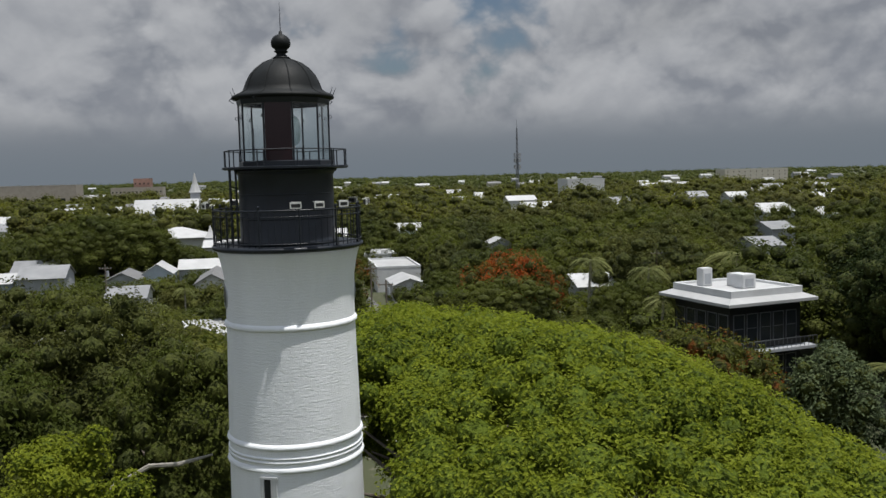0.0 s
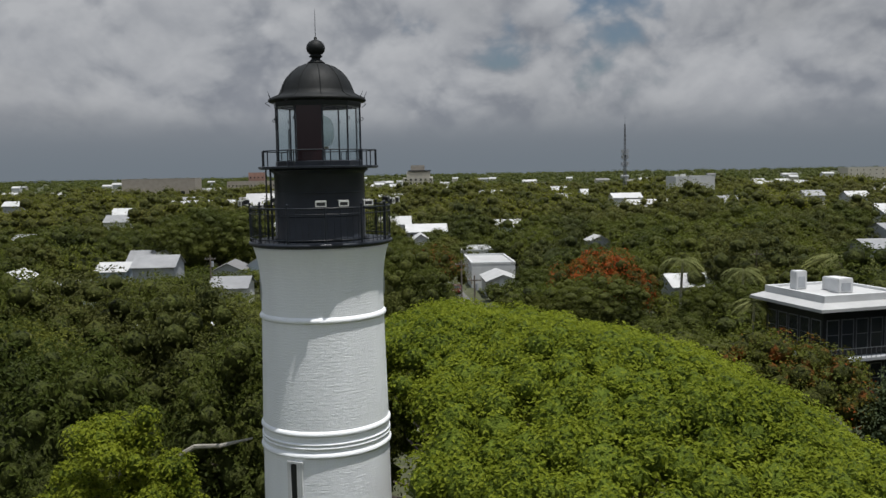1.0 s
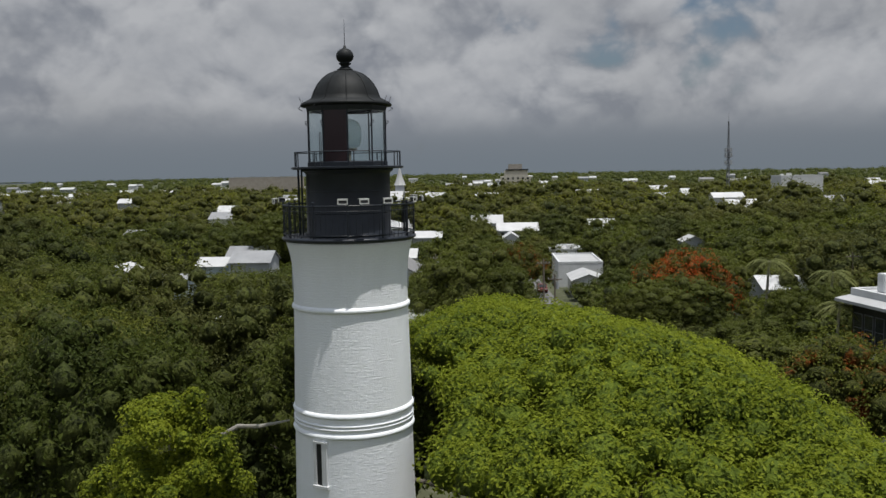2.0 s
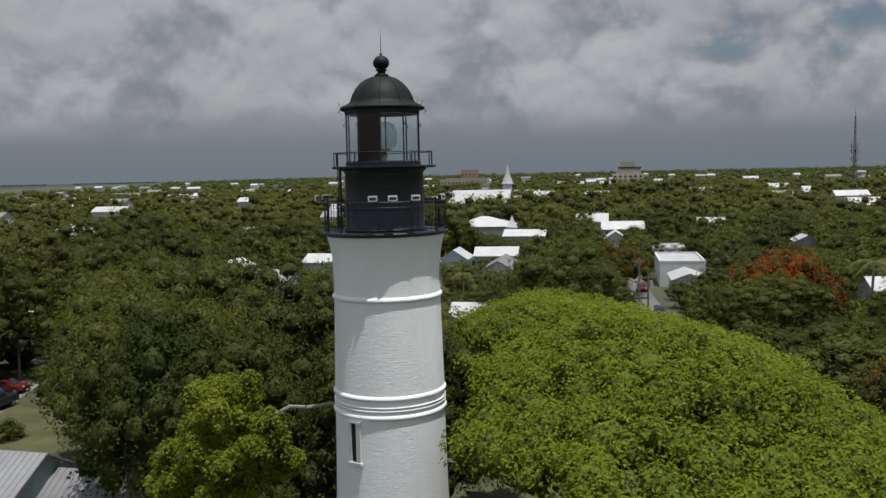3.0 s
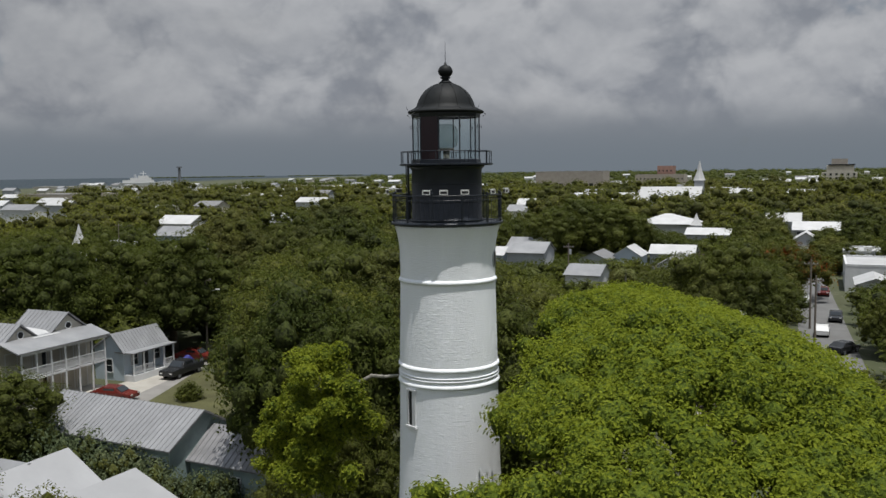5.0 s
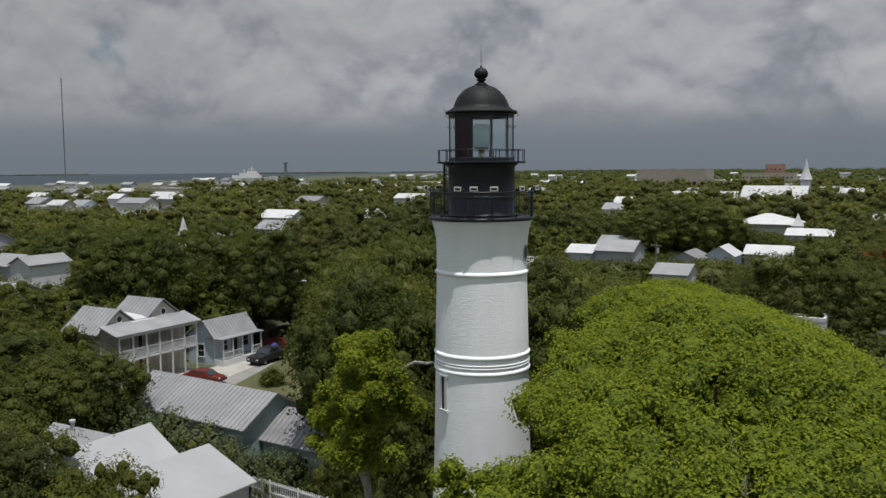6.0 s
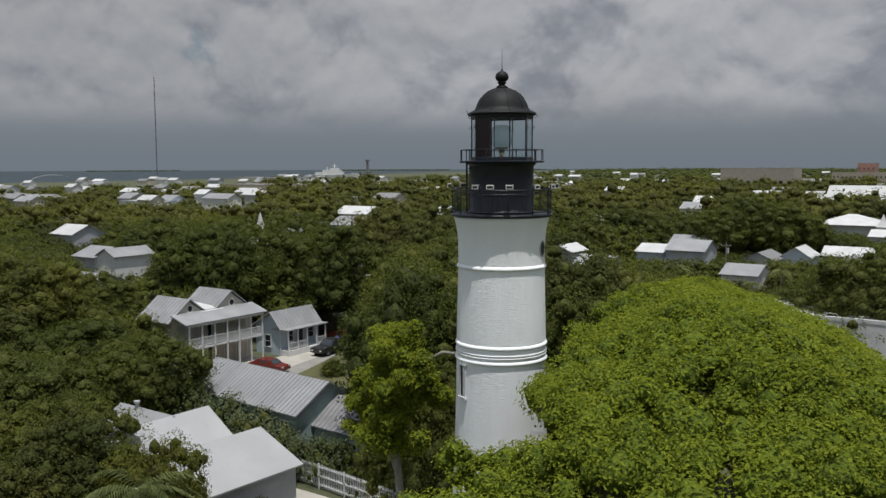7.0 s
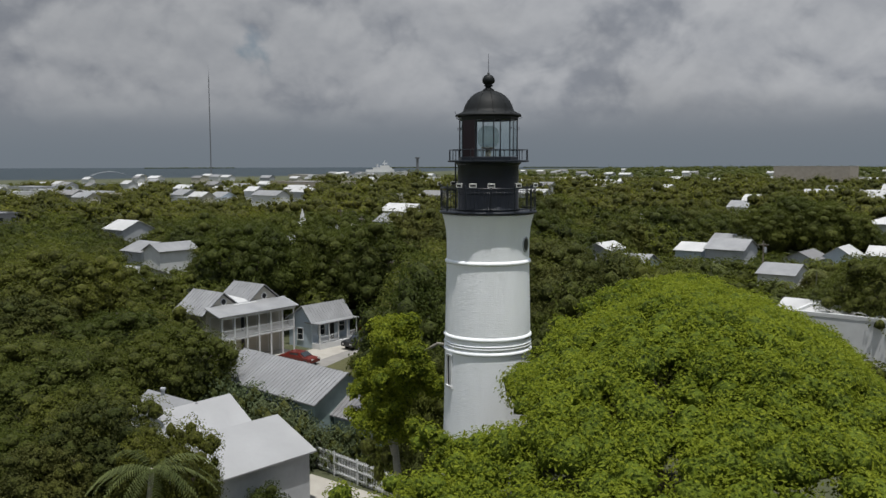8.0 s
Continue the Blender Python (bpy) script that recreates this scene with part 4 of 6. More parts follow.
# ---- the lighthouse ----
def lighthouse():
    ob = thing("lighthouse", 3.81, 20.05, 0, "white-painted brick lighthouse with black iron lantern and galleries", "lighthouse")

    def ringed(r, h0, h1):
        return [(r, h0), (r + 0.05, h0 + 0.03), (r + 0.085, (h0 + h1) / 2), (r + 0.05, h1 - 0.03), (r, h1)]

    prof = [(2.75, -0.2), (2.72, 0.6), (2.35, 4.0), (2.12, 7.0), (1.985, 9.5), (1.94, 11.0), (1.905, 12.5), (1.885, 13.75)]
    prof += [(1.875, 14.9), (1.85, 16.0), (1.82, 17.2), (1.805, 18.3), (1.81, 18.8), (1.84, 19.2), (1.90, 19.55), (1.97, 19.80), (2.0, 19.90)]
    shaft = part("shaft", lathe(prof, 96, uv=True), BRICK, ob)
    for z, w, r in ((17.77, 0.16, 1.80), (14.55, 0.16, 1.860), (13.93, 0.16, 1.870)):
        part("string_course", lathe([(r - 0.04, z), (r + 0.03, z + 0.005), (r + 0.070, z + 0.04), (r + 0.078, z + w * 0.5), (r + 0.06, z + w * 0.8), (r - 0.04, z + w + 0.08)], 96, closed=True, uv=True), BRICK, ob, "rounded white brick band")
    # thin flat courses between the two lower bands
    for z in (14.20, 14.31):
        part("string_course", lathe([(1.84, z), (1.915, z), (1.915, z + 0.06), (1.84, z + 0.07)], 96, closed=True, uv=True), BRICK, ob)

    def set_in(az, r, m):
        return Matrix.Rotation(radians(az), 4, "Z") @ Matrix.Translation((r, 0, 0)) @ m

    for az, z, w, h, r in ((-114, 12.55, 0.30, 1.25, 1.90),):
        fr = part("slit_window", boxes((-0.12, 0.05, -w / 2 - 0.10, -w / 2, z - 0.06, z + h), (-0.12, 0.05, w / 2, w / 2 + 0.07, z - 0.06, z + h), (-0.12, 0.06, -w / 2 - 0.1, w / 2 + 0.1, z + h, z + h + 0.06), (-0.12, 0.09, -w / 2 - 0.13, w / 2 + 0.13, z - 0.16, z - 0.06)), WHITE, ob, "tall slit window in a white frame")
        fr.matrix_basis = set_in(az, r, Matrix())
        part("pane", boxes((-0.1, 0.012, -w / 2 + 0.002, w / 2 - 0.002, z - 0.058, z + h - 0.002)), DARK, fr)
        part("shutter", boxes((0.02, 0.05, w / 2 - 0.1, w / 2 - 0.004, z - 0.05, z + h - 0.01)), WHITE, fr)
    for az, z in ((8, 18.62), (190, 18.62)):
        bm = bmesh.new()
        bmesh.ops.create_cone(bm, cap_ends=True, segments=24, radius1=0.2, radius2=0.2, depth=0.12)
        bmesh.ops.transform(bm, matrix=Matrix.Rotation(radians(90), 4, "Y") @ Matrix.Diagonal((1.35, 1, 1, 1)), verts=bm.verts)
        ph = part("porthole", bm, DARK, ob, "dark oval porthole")
        ph.matrix_basis = set_in(az, 1.77, Matrix.Translation((0, 0, z)))
        rim = part("rim", lathe([(0.2, -0.07), (0.26, -0.07), (0.26, 0.06), (0.2, 0.06)], 24, closed=True), GREY_WALL, ph)
        rim.matrix_basis = Matrix.Rotation(radians(90), 4, "Y") @ Matrix.Diagonal((1.3, 1, 1, 1))

    # lower gallery
    part("lower_gallery", lathe([(1.2, 19.902), (2.02, 19.902), (2.09, 19.94), (2.11, 19.97), (2.11, 20.02), (2.06, 20.045), (1.2, 20.03)], 96, closed=True), IRON, ob, "black iron gallery floor")
    for z, r, w in ((21.02, 2.05, 0.022), (20.14, 2.05, 0.016), (20.86, 2.05, 0.012)):
        part("rail", lathe([(r - w, z - w), (r + w, z - w), (r + w, z + w), (r - w, z + w)], 72, closed=True), IRON, ob)
    bal = bpy.data.meshes.new("baluster")
    bm = tubes([((0, 0, 20.03), (0, 0, 21.01), 0.0095)], 5)
    bm.to_mesh(bal)
    bm.free()
    for i in range(72):
        a = 2 * math.pi * i / 72
        part_of("baluster", bal, IRON, ob, at=pose(2.05 * math.cos(a), 2.05 * math.sin(a), 0))
    post = bpy.data.meshes.new("post")
    bm = tubes([((0, 0, 20.02), (0, 0, 21.10), 0.026)], 8)
    bmesh.ops.create_icosphere(bm, subdivisions=1, radius=0.045, matrix=Matrix.Translation((0, 0, 21.12)))
    bm.to_mesh(post)
    bm.free()
    for i in range(12):
        a = radians(-52 + 30 * i)
        part_of("post", post, IRON, ob, at=pose(2.05 * math.cos(a), 2.05 * math.sin(a), 0))

    # watch room
    part("watch_room", lathe([(1.36, 20.031), (1.36, 20.14), (1.325, 20.16), (1.32, 21.95), (1.36, 22.02), (1.43, 22.06), (1.43, 22.11), (1.0, 22.112)], 80), IRON, ob, "black painted iron drum of the watch room")
    for z in (20.75, 21.42):
        part("plate_seam", lathe([(1.30, z), (1.335, z), (1.335, z + 0.03), (1.30, z + 0.03)], 80, closed=True), IRON, ob)
    door = part("door", boxes((-0.03, 0.03, -0.36, 0.36, 20.06, 21.85)), IRON, ob)
    door.matrix_basis = set_in(95, 1.335, Matrix())

    # upper gallery: ten sides
    mull = radians(28.2)
    part("upper_gallery", lathe([(1.0, 22.115), (1.70, 22.115), (1.76, 22.14), (1.76, 22.19), (1.72, 22.2), (1.0, 22.2)], 20, smooth=False, closed=True, offset=mull), IRON, ob, "black iron upper gallery floor")
    corners = [Vector((1.70 * math.cos(mull + 2 * math.pi * i / 10), 1.70 * math.sin(mull + 2 * math.pi * i / 10), 0)) for i in range(10)]
    up_post = bpy.data.meshes.new("rail_post")
    bm = tubes([((0, 0, 22.19), (0, 0, 22.655), 0.018)], 6)
    bm.to_mesh(up_post)
    bm.free()
    for i in range(10):
        a, b = corners[i], corners[(i + 1) % 10]
        part("rail", tubes([(a + Vector((0, 0, 22.645)), b + Vector((0, 0, 22.645)), 0.016)], 6), IRON, ob)
        part_of("rail_post", up_post, IRON, ob, at=Matrix.Translation(a))
        part_of("rail_post", up_post, IRON, ob, at=Matrix.Translation(a.lerp(b, 0.16)))
    # ladder between the galleries
    lad = part("ladder", tubes([((1.55, s, 20.04), (1.55, s, 22.13), 0.022) for s in (-0.17, 0.17)] + [((1.55, -0.17, 20.2 + 0.24 * k), (1.55, 0.17, 20.2 + 0.24 * k), 0.011) for k in range(8)], 6), IRON, ob, "black iron ladder")
    lad.matrix_basis = Matrix.Rotation(radians(-172), 4, "Z")
    part("conduit", tubes([((-1.36, -0.55, 20.04), (-1.36, -0.55, 22.13), 0.03)], 8), IRON, ob)

    # lantern room
    part("lantern_sill", lathe([(1.14, 22.201), (1.30, 22.201), (1.30, 22.33), (1.24, 22.36), (1.14, 22.36)], 10, smooth=False, closed=True, offset=mull), IRON, ob)
    part("lantern_floor", lathe([(1.13, 22.201), (1.13, 22.25)], 10, smooth=False, offset=mull), IRON, ob)
    part("lantern_head", lathe([(1.12, 23.90), (1.28, 23.90), (1.30, 24.0), (1.30, 24.04), (1.12, 24.04)], 10, smooth=False, closed=True, offset=mull), IRON, ob)
    rg = 1.25
    for i in range(10):
        a0, a1 = mull + 2 * math.pi * i / 10, mull + 2 * math.pi * (i + 1) / 10
        p, q = Vector((rg * math.cos(a0), rg * math.sin(a0), 0)), Vector((rg * math.cos(a1), rg * math.sin(a1), 0))
        mid_az = math.degrees((a0 + a1) / 2) % 360
        part("mullion", tubes([(p + Vector((0, 0, 22.33)), p + Vector((0, 0, 23.92)), 0.027)], 6), IRON, ob)
        bm = bmesh.new()
        w = (q - p).normalized()
        n = Vector((w.y, -w.x, 0)) * 0.006
        vs = [bm.verts.new(v) for v in (p + w * 0.03 + n + Vector((0, 0, 22.35)), q - w * 0.03 + n + Vector((0, 0, 22.35)), q - w * 0.03 + n + Vector((0, 0, 23.905)), p + w * 0.03 + n + Vector((0, 0, 23.905)),
                                        p + w * 0.03 - n + Vector((0, 0, 22.35)), q - w * 0.03 - n + Vector((0, 0, 22.35)), q - w * 0.03 - n + Vector((0, 0, 23.905)), p + w * 0.03 - n + Vector((0, 0, 23.905)))]
        for f in ((0, 1, 2, 3), (7, 6, 5, 4), (0, 4, 5, 1), (1, 5, 6, 2), (2, 6, 7, 3), (3, 7, 4, 0)):
            bm.faces.new([vs[k] for k in f])
        red = abs((mid_az - 262.2 + 180) % 360 - 180) < 10
        pane = part("glass_pane", bm, RED_GLASS if red else LANTERN_GLASS, ob, "dark red glass pane" if red else "")
        if not red:
            pane.visible_shadow = False
        hook = part("bracket", lathe([(0.035, -0.012), (0.05, -0.012), (0.05, 0.012), (0.035, 0.012)], 10, closed=True), IRON, ob)
        hook.matrix_basis = Matrix.Translation(p * 1.045 + Vector((0, 0, 23.55))) @ Matrix.Rotation(a0, 4, "Z") @ Matrix.Rotation(radians(90), 4, "X")
    # lens and its pedestal
    ped = part("lens_pedestal", lathe([(0.34, 22.25), (0.34, 22.32), (0.12, 22.38), (0.12, 22.66), (0.30, 22.72), (0.30, 22.76)], 24), BRASS, ob)
    part("lens", lathe([(0.26, 22.761), (0.40, 22.84), (0.45, 23.0), (0.47, 23.2), (0.45, 23.4), (0.38, 23.56), (0.22, 23.66)], 24), glazing("lens_glass", (0.80, 0.85, 0.84), 0.10), ped)
    part("service_ladder", tubes([((-0.85, s, 22.26), (-0.85, s, 23.3), 0.015) for s in (-0.14, 0.14)] + [((-0.85, -0.14, 22.4 + 0.2 * k), (-0.85, 0.14, 22.4 + 0.2 * k), 0.01) for k in range(5)], 6), STEEL, ob)
    # curtain panel behind the glass
    cur = part("curtain", lathe([(1.10, 22.36), (1.10, 23.88), (1.09, 23.88), (1.09, 22.36)], 10, smooth=False, closed=True, offset=mull), DARK, ob)
    bmc = bmesh.new()
    bmc.from_mesh(cur.data)
    doomed = [f for f in bmc.faces if abs((math.degrees(math.atan2(f.calc_center_median().y, f.calc_center_median().x)) - 262.2 + 180) % 360 - 180) > 10]
    bmesh.ops.delete(bmc, geom=doomed, context="FACES")
    bmc.to_mesh(cur.data)
    bmc.free()

    # roof
    roof = part("lantern_roof", lathe([(1.20, 24.041), (1.40, 24.06), (1.43, 24.10), (1.40, 24.15), (1.22, 24.22), (1.10, 24.30), (1.06, 24.40), (1.0, 24.56), (0.90, 24.74), (0.75, 24.91), (0.56, 25.05), (0.36, 25.14), (0.22, 25.18)], 40, offset=mull), DOME, ob, "weathered black domed iron roof")
    for i in range(10):
        a = mull + 2 * math.pi * i / 10
        bm = bmesh.new()
        limb(bm, [Vector((r * math.cos(a), r * math.sin(a), z)) for r, z in ((1.40, 24.15), (1.22, 24.225), (1.10, 24.305), (1.06, 24.405), (1.0, 24.565), (0.90, 24.745), (0.75, 24.915), (0.56, 25.055), (0.3, 25.16))], [0.016] * 9, 6)
        part("roof_rib", bm, DOME, roof)
    vent = part("vent_ball", lathe([(0.24, 25.17), (0.26, 25.2), (0.2, 25.24), (0.13, 25.30), (0.13, 25.34), (0.19, 25.37), (0.19, 25.40), (0.14, 25.42), (0.2, 25.46), (0.26, 25.53), (0.275, 25.62), (0.255, 25.71), (0.2, 25.79), (0.11, 25.845), (0.05, 25.86), (0.045, 25.93), (0.02, 25.95)], 32), DOME, ob, "black ball ventilator")
    part("lightning_rod", tubes([((0, 0, 25.93), (0, 0, 26.35), 0.013, 0.010), ((0, 0, 26.35), (0, 0, 26.75), 0.010, 0.004)], 6), IRON, vent)
    for az in (168, 205, -12, 60, -25):
        a = radians(az)
        part("spike", tubes([((1.40 * math.cos(a), 1.40 * math.sin(a), 24.12), (1.49 * math.cos(a), 1.49 * math.sin(a), 24.33), 0.010, 0.006)], 5), IRON, roof)
    for az in (192, 238, 20):
        a = radians(az)
        part("gutter_hook", tubes([((1.40 * math.cos(a), 1.40 * math.sin(a), 24.07), (1.5 * math.cos(a), 1.5 * math.sin(a), 24.02), 0.009), ((1.5 * math.cos(a), 1.5 * math.sin(a), 24.02), (1.36 * math.cos(a), 1.36 * math.sin(a), 23.93), 0.009)], 5), IRON, roof)
    return ob


lighthouse()


def floodlight():
    ob = thing("floodlight", 0, 0, 0, "small floodlight in a pale frame clamped to the gallery rail", "lamp", "floodlights on the gallery rail")
    part("housing", soft_box(-0.03, 0.05, -0.13, 0.13, 0.05, 0.17, 0.01, 1), LAMP_FACE, ob)
    part("rim", boxes((0.051, 0.072, -0.15, 0.15, 0.155, 0.19), (0.051, 0.072, -0.15, 0.15, 0.035, 0.06), (0.051, 0.072, -0.15, -0.12, 0.061, 0.154), (0.051, 0.072, 0.12, 0.15, 0.061, 0.154)), LAMP_FRAME, ob)
    part("top_plate", boxes((-0.05, 0.06, -0.14, 0.14, 0.192, 0.205)), LAMP_FRAME, ob)
    part("clamp", tubes([((-0.24, 0, -0.02), (-0.05, 0, 0.07), 0.014), ((-0.05, 0, 0.07), (0.02, 0, 0.1), 0.014)], 6), IRON, ob)
    return ob


LAMP = floodlight()
for i, az in enumerate((-85, -70, -51, -22, 4, 32, 168, -164, 98, 132)):
    a = radians(az)
    m = pose(3.81 + 2.28 * math.cos(a), 20.05 + 2.28 * math.sin(a), 21.045, 0, 0, az + (10 if i % 2 else -6))
    if i == 0:
        LAMP.matrix_basis = m
    else:
        copy_thing(LAMP, m)

# ---- houses and yards near the tower ----
def porch_house():
    """Two-storey house with two front gables over a long two-tier porch."""
    x0, x1, y0, y1 = -50.0, -45.2, 36.4, 46.6
    SOLID.append((x0 - 6.6, -46, y0 + 7.8, y1 + 10))
    ob = thing("house", -54.6, 49.6, 0.65, "two-storey cream house with twin gables, metal roof and double porch", "house")

    def L(bm):
        bmesh.ops.translate(bm, vec=(49, -40.75, 0), verts=bm.verts)
        return bm

    part("wall", L(boxes((x0, x1, y0, y1, -0.65, 5.6))), CREAM, ob)
    roofs = []
    for ya, yb, rz in ((36.0, 41.0, 7.5), (41.2, 47.0, 7.8)):
        part("gable_wall", L(gable_wall(x0 - 0.1, x1 + 0.05, ya + 0.2, yb - 0.2, 5.65, rz - 0.15, "x")), CREAM, ob)
        r = part("roof", L(gable_roof(x0, x1 - 0.1, ya, yb, 5.6, rz, "x", 0.35)), METAL_ROOF, ob, "grey standing-seam metal roof")
        ya_, yb_ = ya - 40.75, yb - 40.75
        roof_seams(r, x0 + 49, x1 - 0.1 + 49, ya_, yb_, 5.6, rz, "x", METAL_ROOF, 0.5)
        bm = bmesh.new()
        bmesh.ops.create_cone(bm, cap_ends=True, segments=16, radius1=0.32, radius2=0.32, depth=0.08)
        bmesh.ops.transform(bm, matrix=Matrix.Translation((x1 + 0.08 + 49, (ya + yb) / 2 - 40.75, 6.6)) @ Matrix.Rotation(radians(90), 4, "Y"), verts=bm.verts)
        v = part("vent", bm, DARK, ob, "round gable vent")
        rim = part("rim", lathe([(0.31, -0.04), (0.40, -0.04), (0.40, 0.05), (0.31, 0.05)], 16, closed=True), WHITE, v)
        rim.matrix_basis = Matrix.Translation((x1 + 0.08 + 49, (ya + yb) / 2 - 40.75, 6.6)) @ Matrix.Rotation(radians(90), 4, "Y")
    bm = bmesh.new()
    px = -42.6
    pts = [(x1 + 0.1, 6.15), (px, 5.35), (px, 5.47), (x1 + 0.1, 6.28)]
    a, b = [[bm.verts.new((x, y, z)) for x, z in pts] for y in (y0 - 0.4, y1 + 0.4)]
    bm.faces.new(a[::-1])
    bm.faces.new(b)
    for i in range(4):
        bm.faces.new((a[i], a[(i + 1) % 4], b[(i + 1) % 4], b[i]))
    bmesh.ops.recalc_face_normals(bm, faces=bm.faces)
    part("porch_roof", L(bm), METAL_ROOF, ob)
    bm = bmesh.new()
    vs = [bm.verts.new(v) for v in ((x1 + 0.6, 39.5, 6.16), (x1 + 0.6, 42.7, 6.16), (x1 - 3.6, 41.1, 6.9), (x1 + 0.6, 39.5, 5.9), (x1 + 0.6, 42.7, 5.9), (x1 - 3.6, 41.1, 5.9))]
    for f in ((0, 1, 2), (3, 5, 4), (0, 3, 4, 1), (1, 4, 5, 2), (2, 5, 3, 0)):
        bm.faces.new([vs[k] for k in f])
    bmesh.ops.recalc_face_normals(bm, faces=bm.faces)
    part("valley_saddle", L(bm), WHITE_ROOF, ob, "bright white flashing between the gables")
    part("balcony", L(boxes((x1, px - 0.2, y0, y1, 2.75, 2.95))), WHITE, ob, "white timber balcony floor")
    part("fascia", L(boxes((px - 0.28, px - 0.12, y0, y1, 5.12, 5.34))), WHITE, ob)
    n = 6
    for i in range(n + 1):
        y = y0 + 0.15 + (y1 - y0 - 0.3) * i / n
        part("porch_post", L(soft_box(px - 0.35, px - 0.2, y - 0.075, y + 0.075, 0.0, 5.12, 0.015, 1)), WHITE, ob)
    for i in range(n):
        ya = y0 + 0.15 + (y1 - y0 - 0.3) * i / n
        yb = y0 + 0.15 + (y1 - y0 - 0.3) * (i + 1) / n
        rail = part("balcony_rail", L(boxes((px - 0.31, px - 0.23, ya + 0.08, yb - 0.08, 3.82, 3.9), (px - 0.3, px - 0.24, ya + 0.08, yb - 0.08, 3.05, 3.11))), WHITE, ob)
        k = 13
        bars = bpy.data.meshes.new("rail_bar")
        bm = boxes((-0.02, 0.02, -0.02, 0.02, 3.111, 3.819))
        bm.to_mesh(bars)
        bm.free()
        for j in range(k):
            part_of("rail_bar", bars, WHITE, rail, at=pose(px - 0.27 + 49, ya + 0.15 + (yb - ya - 0.3) * j / (k - 1) - 40.75, 0))
        for z in (0.15, 3.0):
            w = part("door", L(boxes((x1 - 0.02, x1 + 0.04, (ya + yb) / 2 - 0.6, (ya + yb) / 2 + 0.6, z, z + 2.05))), DARK_GLASS, ob, "dark glazed porch door")
            part("door_frame", L(boxes((x1 - 0.01, x1 + 0.07, (ya + yb) / 2 - 0.7, (ya + yb) / 2 - 0.6, z, z + 2.15), (x1 - 0.01, x1 + 0.07, (ya + yb) / 2 + 0.6, (ya + yb) / 2 + 0.7, z, z + 2.15), (x1 - 0.01, x1 + 0.07, (ya + yb) / 2 - 0.599, (ya + yb) / 2 + 0.599, z + 2.052, z + 2.15))), WHITE, w)
    for u in (0.2, 2.6):
        opening(ob, "-y", u, 3.3, 0.9, 1.4, y0 - 40.75)
    part("porch_floor", L(boxes((x1, px - 0.1, y0 - 0.1, y1 + 0.1, -0.65, 0.14))), CONCRETE, ob)
    return ob


porch_house()

SH = house("small_house", -54.7, -50.7, 60.1, 66.5, 3.35, 4.95, "y", PALE_BLUE, METAL_ROOF, "small pale blue wooden house with metal roof and white porch", seams=0.45, wins="-y", rx=-52.1)
part("porch_roof", boxes((0.9, 3.5, -3.4, 3.4, 3.02, 3.14)), METAL_ROOF, SH)
for i in range(5):
    y = -3.1 + 1.55 * i
    part("porch_post", boxes((3.2, 3.33, y - 0.065, y + 0.065, 0.7, 3.02)), WHITE, SH)
    if i < 4 and i != 2:
        part("porch_rail", boxes((3.23, 3.3, y + 0.066, y + 1.484, 1.52, 1.6), (3.23, 3.3, y + 0.066, y + 1.484, 0.85, 0.91), *[(3.24, 3.29, y + 0.2 + 0.2 * k, y + 0.24 + 0.2 * k, 0.911, 1.519) for k in range(6)]), WHITE, SH)
part("porch_floor", boxes((2.0, 3.4, -3.2, 3.2, 0.0, 0.7)), WHITE, SH)
opening(SH, "+x", -1.6, 1.5, 0.9, 1.3, 2.0)
opening(SH, "+x", 1.8, 1.5, 0.9, 1.3, 2.0)
part("door", boxes((2.001, 2.06, -0.45, 0.45, 0.7, 2.7)), DARK, SH)

# long teal building and its lower wing
LB = house("long_house", -34.8, -21.6, 34.0, 40.2, 4.05, 5.8, "x", TEAL, METAL_ROOF, "long teal wooden building with a grey standing-seam roof", seams=0.42, over=0.3, turn=-4)
for u in (-4.6, -1.9, 0.8, 3.2, 5.3):
    opening(LB, "-y", u, 1.7, 0.8, 1.6, -3.1)
WG = house("wing", -21.4, -14.6, 35.0, 39.8, 3.0, 4.6, "x", TEAL, RUST_ROOF, "lower teal wing with a weathered patched metal roof", category="outbuilding", seams=0.42, over=0.3, turn=-4)
opening(WG, "-y", 0.5, 1.3, 0.7, 0.9, -2.4)
SHED = house("shed", -14.0, -11.0, 34.6, 37.6, 2.2, 2.6, "x", TEAL, GREY_ROOF, "small teal shed with a dark flat roof", category="shed", over=0.15, turn=-4)

# white-roofed cottages by the fence
house("cottage", -22.6, -15.6, 20.4, 27.2, 3.5, 5.0, "y", GREY_WALL, PALE_ROOF, "low cottage with a smooth white coated roof", over=0.35, rx=-19.3, turn=-3)
house("cottage", -26.8, -21.8, 19.5, 27.3, 4.0, 5.6, "y", WHITE, PALE_ROOF, "white gabled cottage behind the low roof", over=0.25, rx=-24.2)
C3 = house("cottage", -29.6, -24.3, 22.6, 26.6, 4.3, 5.6, "x", WHITE, METAL_ROOF, "small cottage with a pale grey roof and a vent pipe", over=0.25)
part("vent_pipe", tubes([((-0.9, -0.1, 5.4), (-0.9, -0.1, 6.0), 0.13), ((-0.9, -0.1, 6.0), (-0.9, -0.1, 6.15), 0.2)], 10), GREY_WALL, C3)
part("vent_pipe", tubes([((2.6, -1.4, 4.3), (2.6, -1.4, 5.3), 0.13), ((2.6, -1.4, 5.3), (2.6, -1.4, 5.5), 0.2)], 10), GREY_WALL, C3)


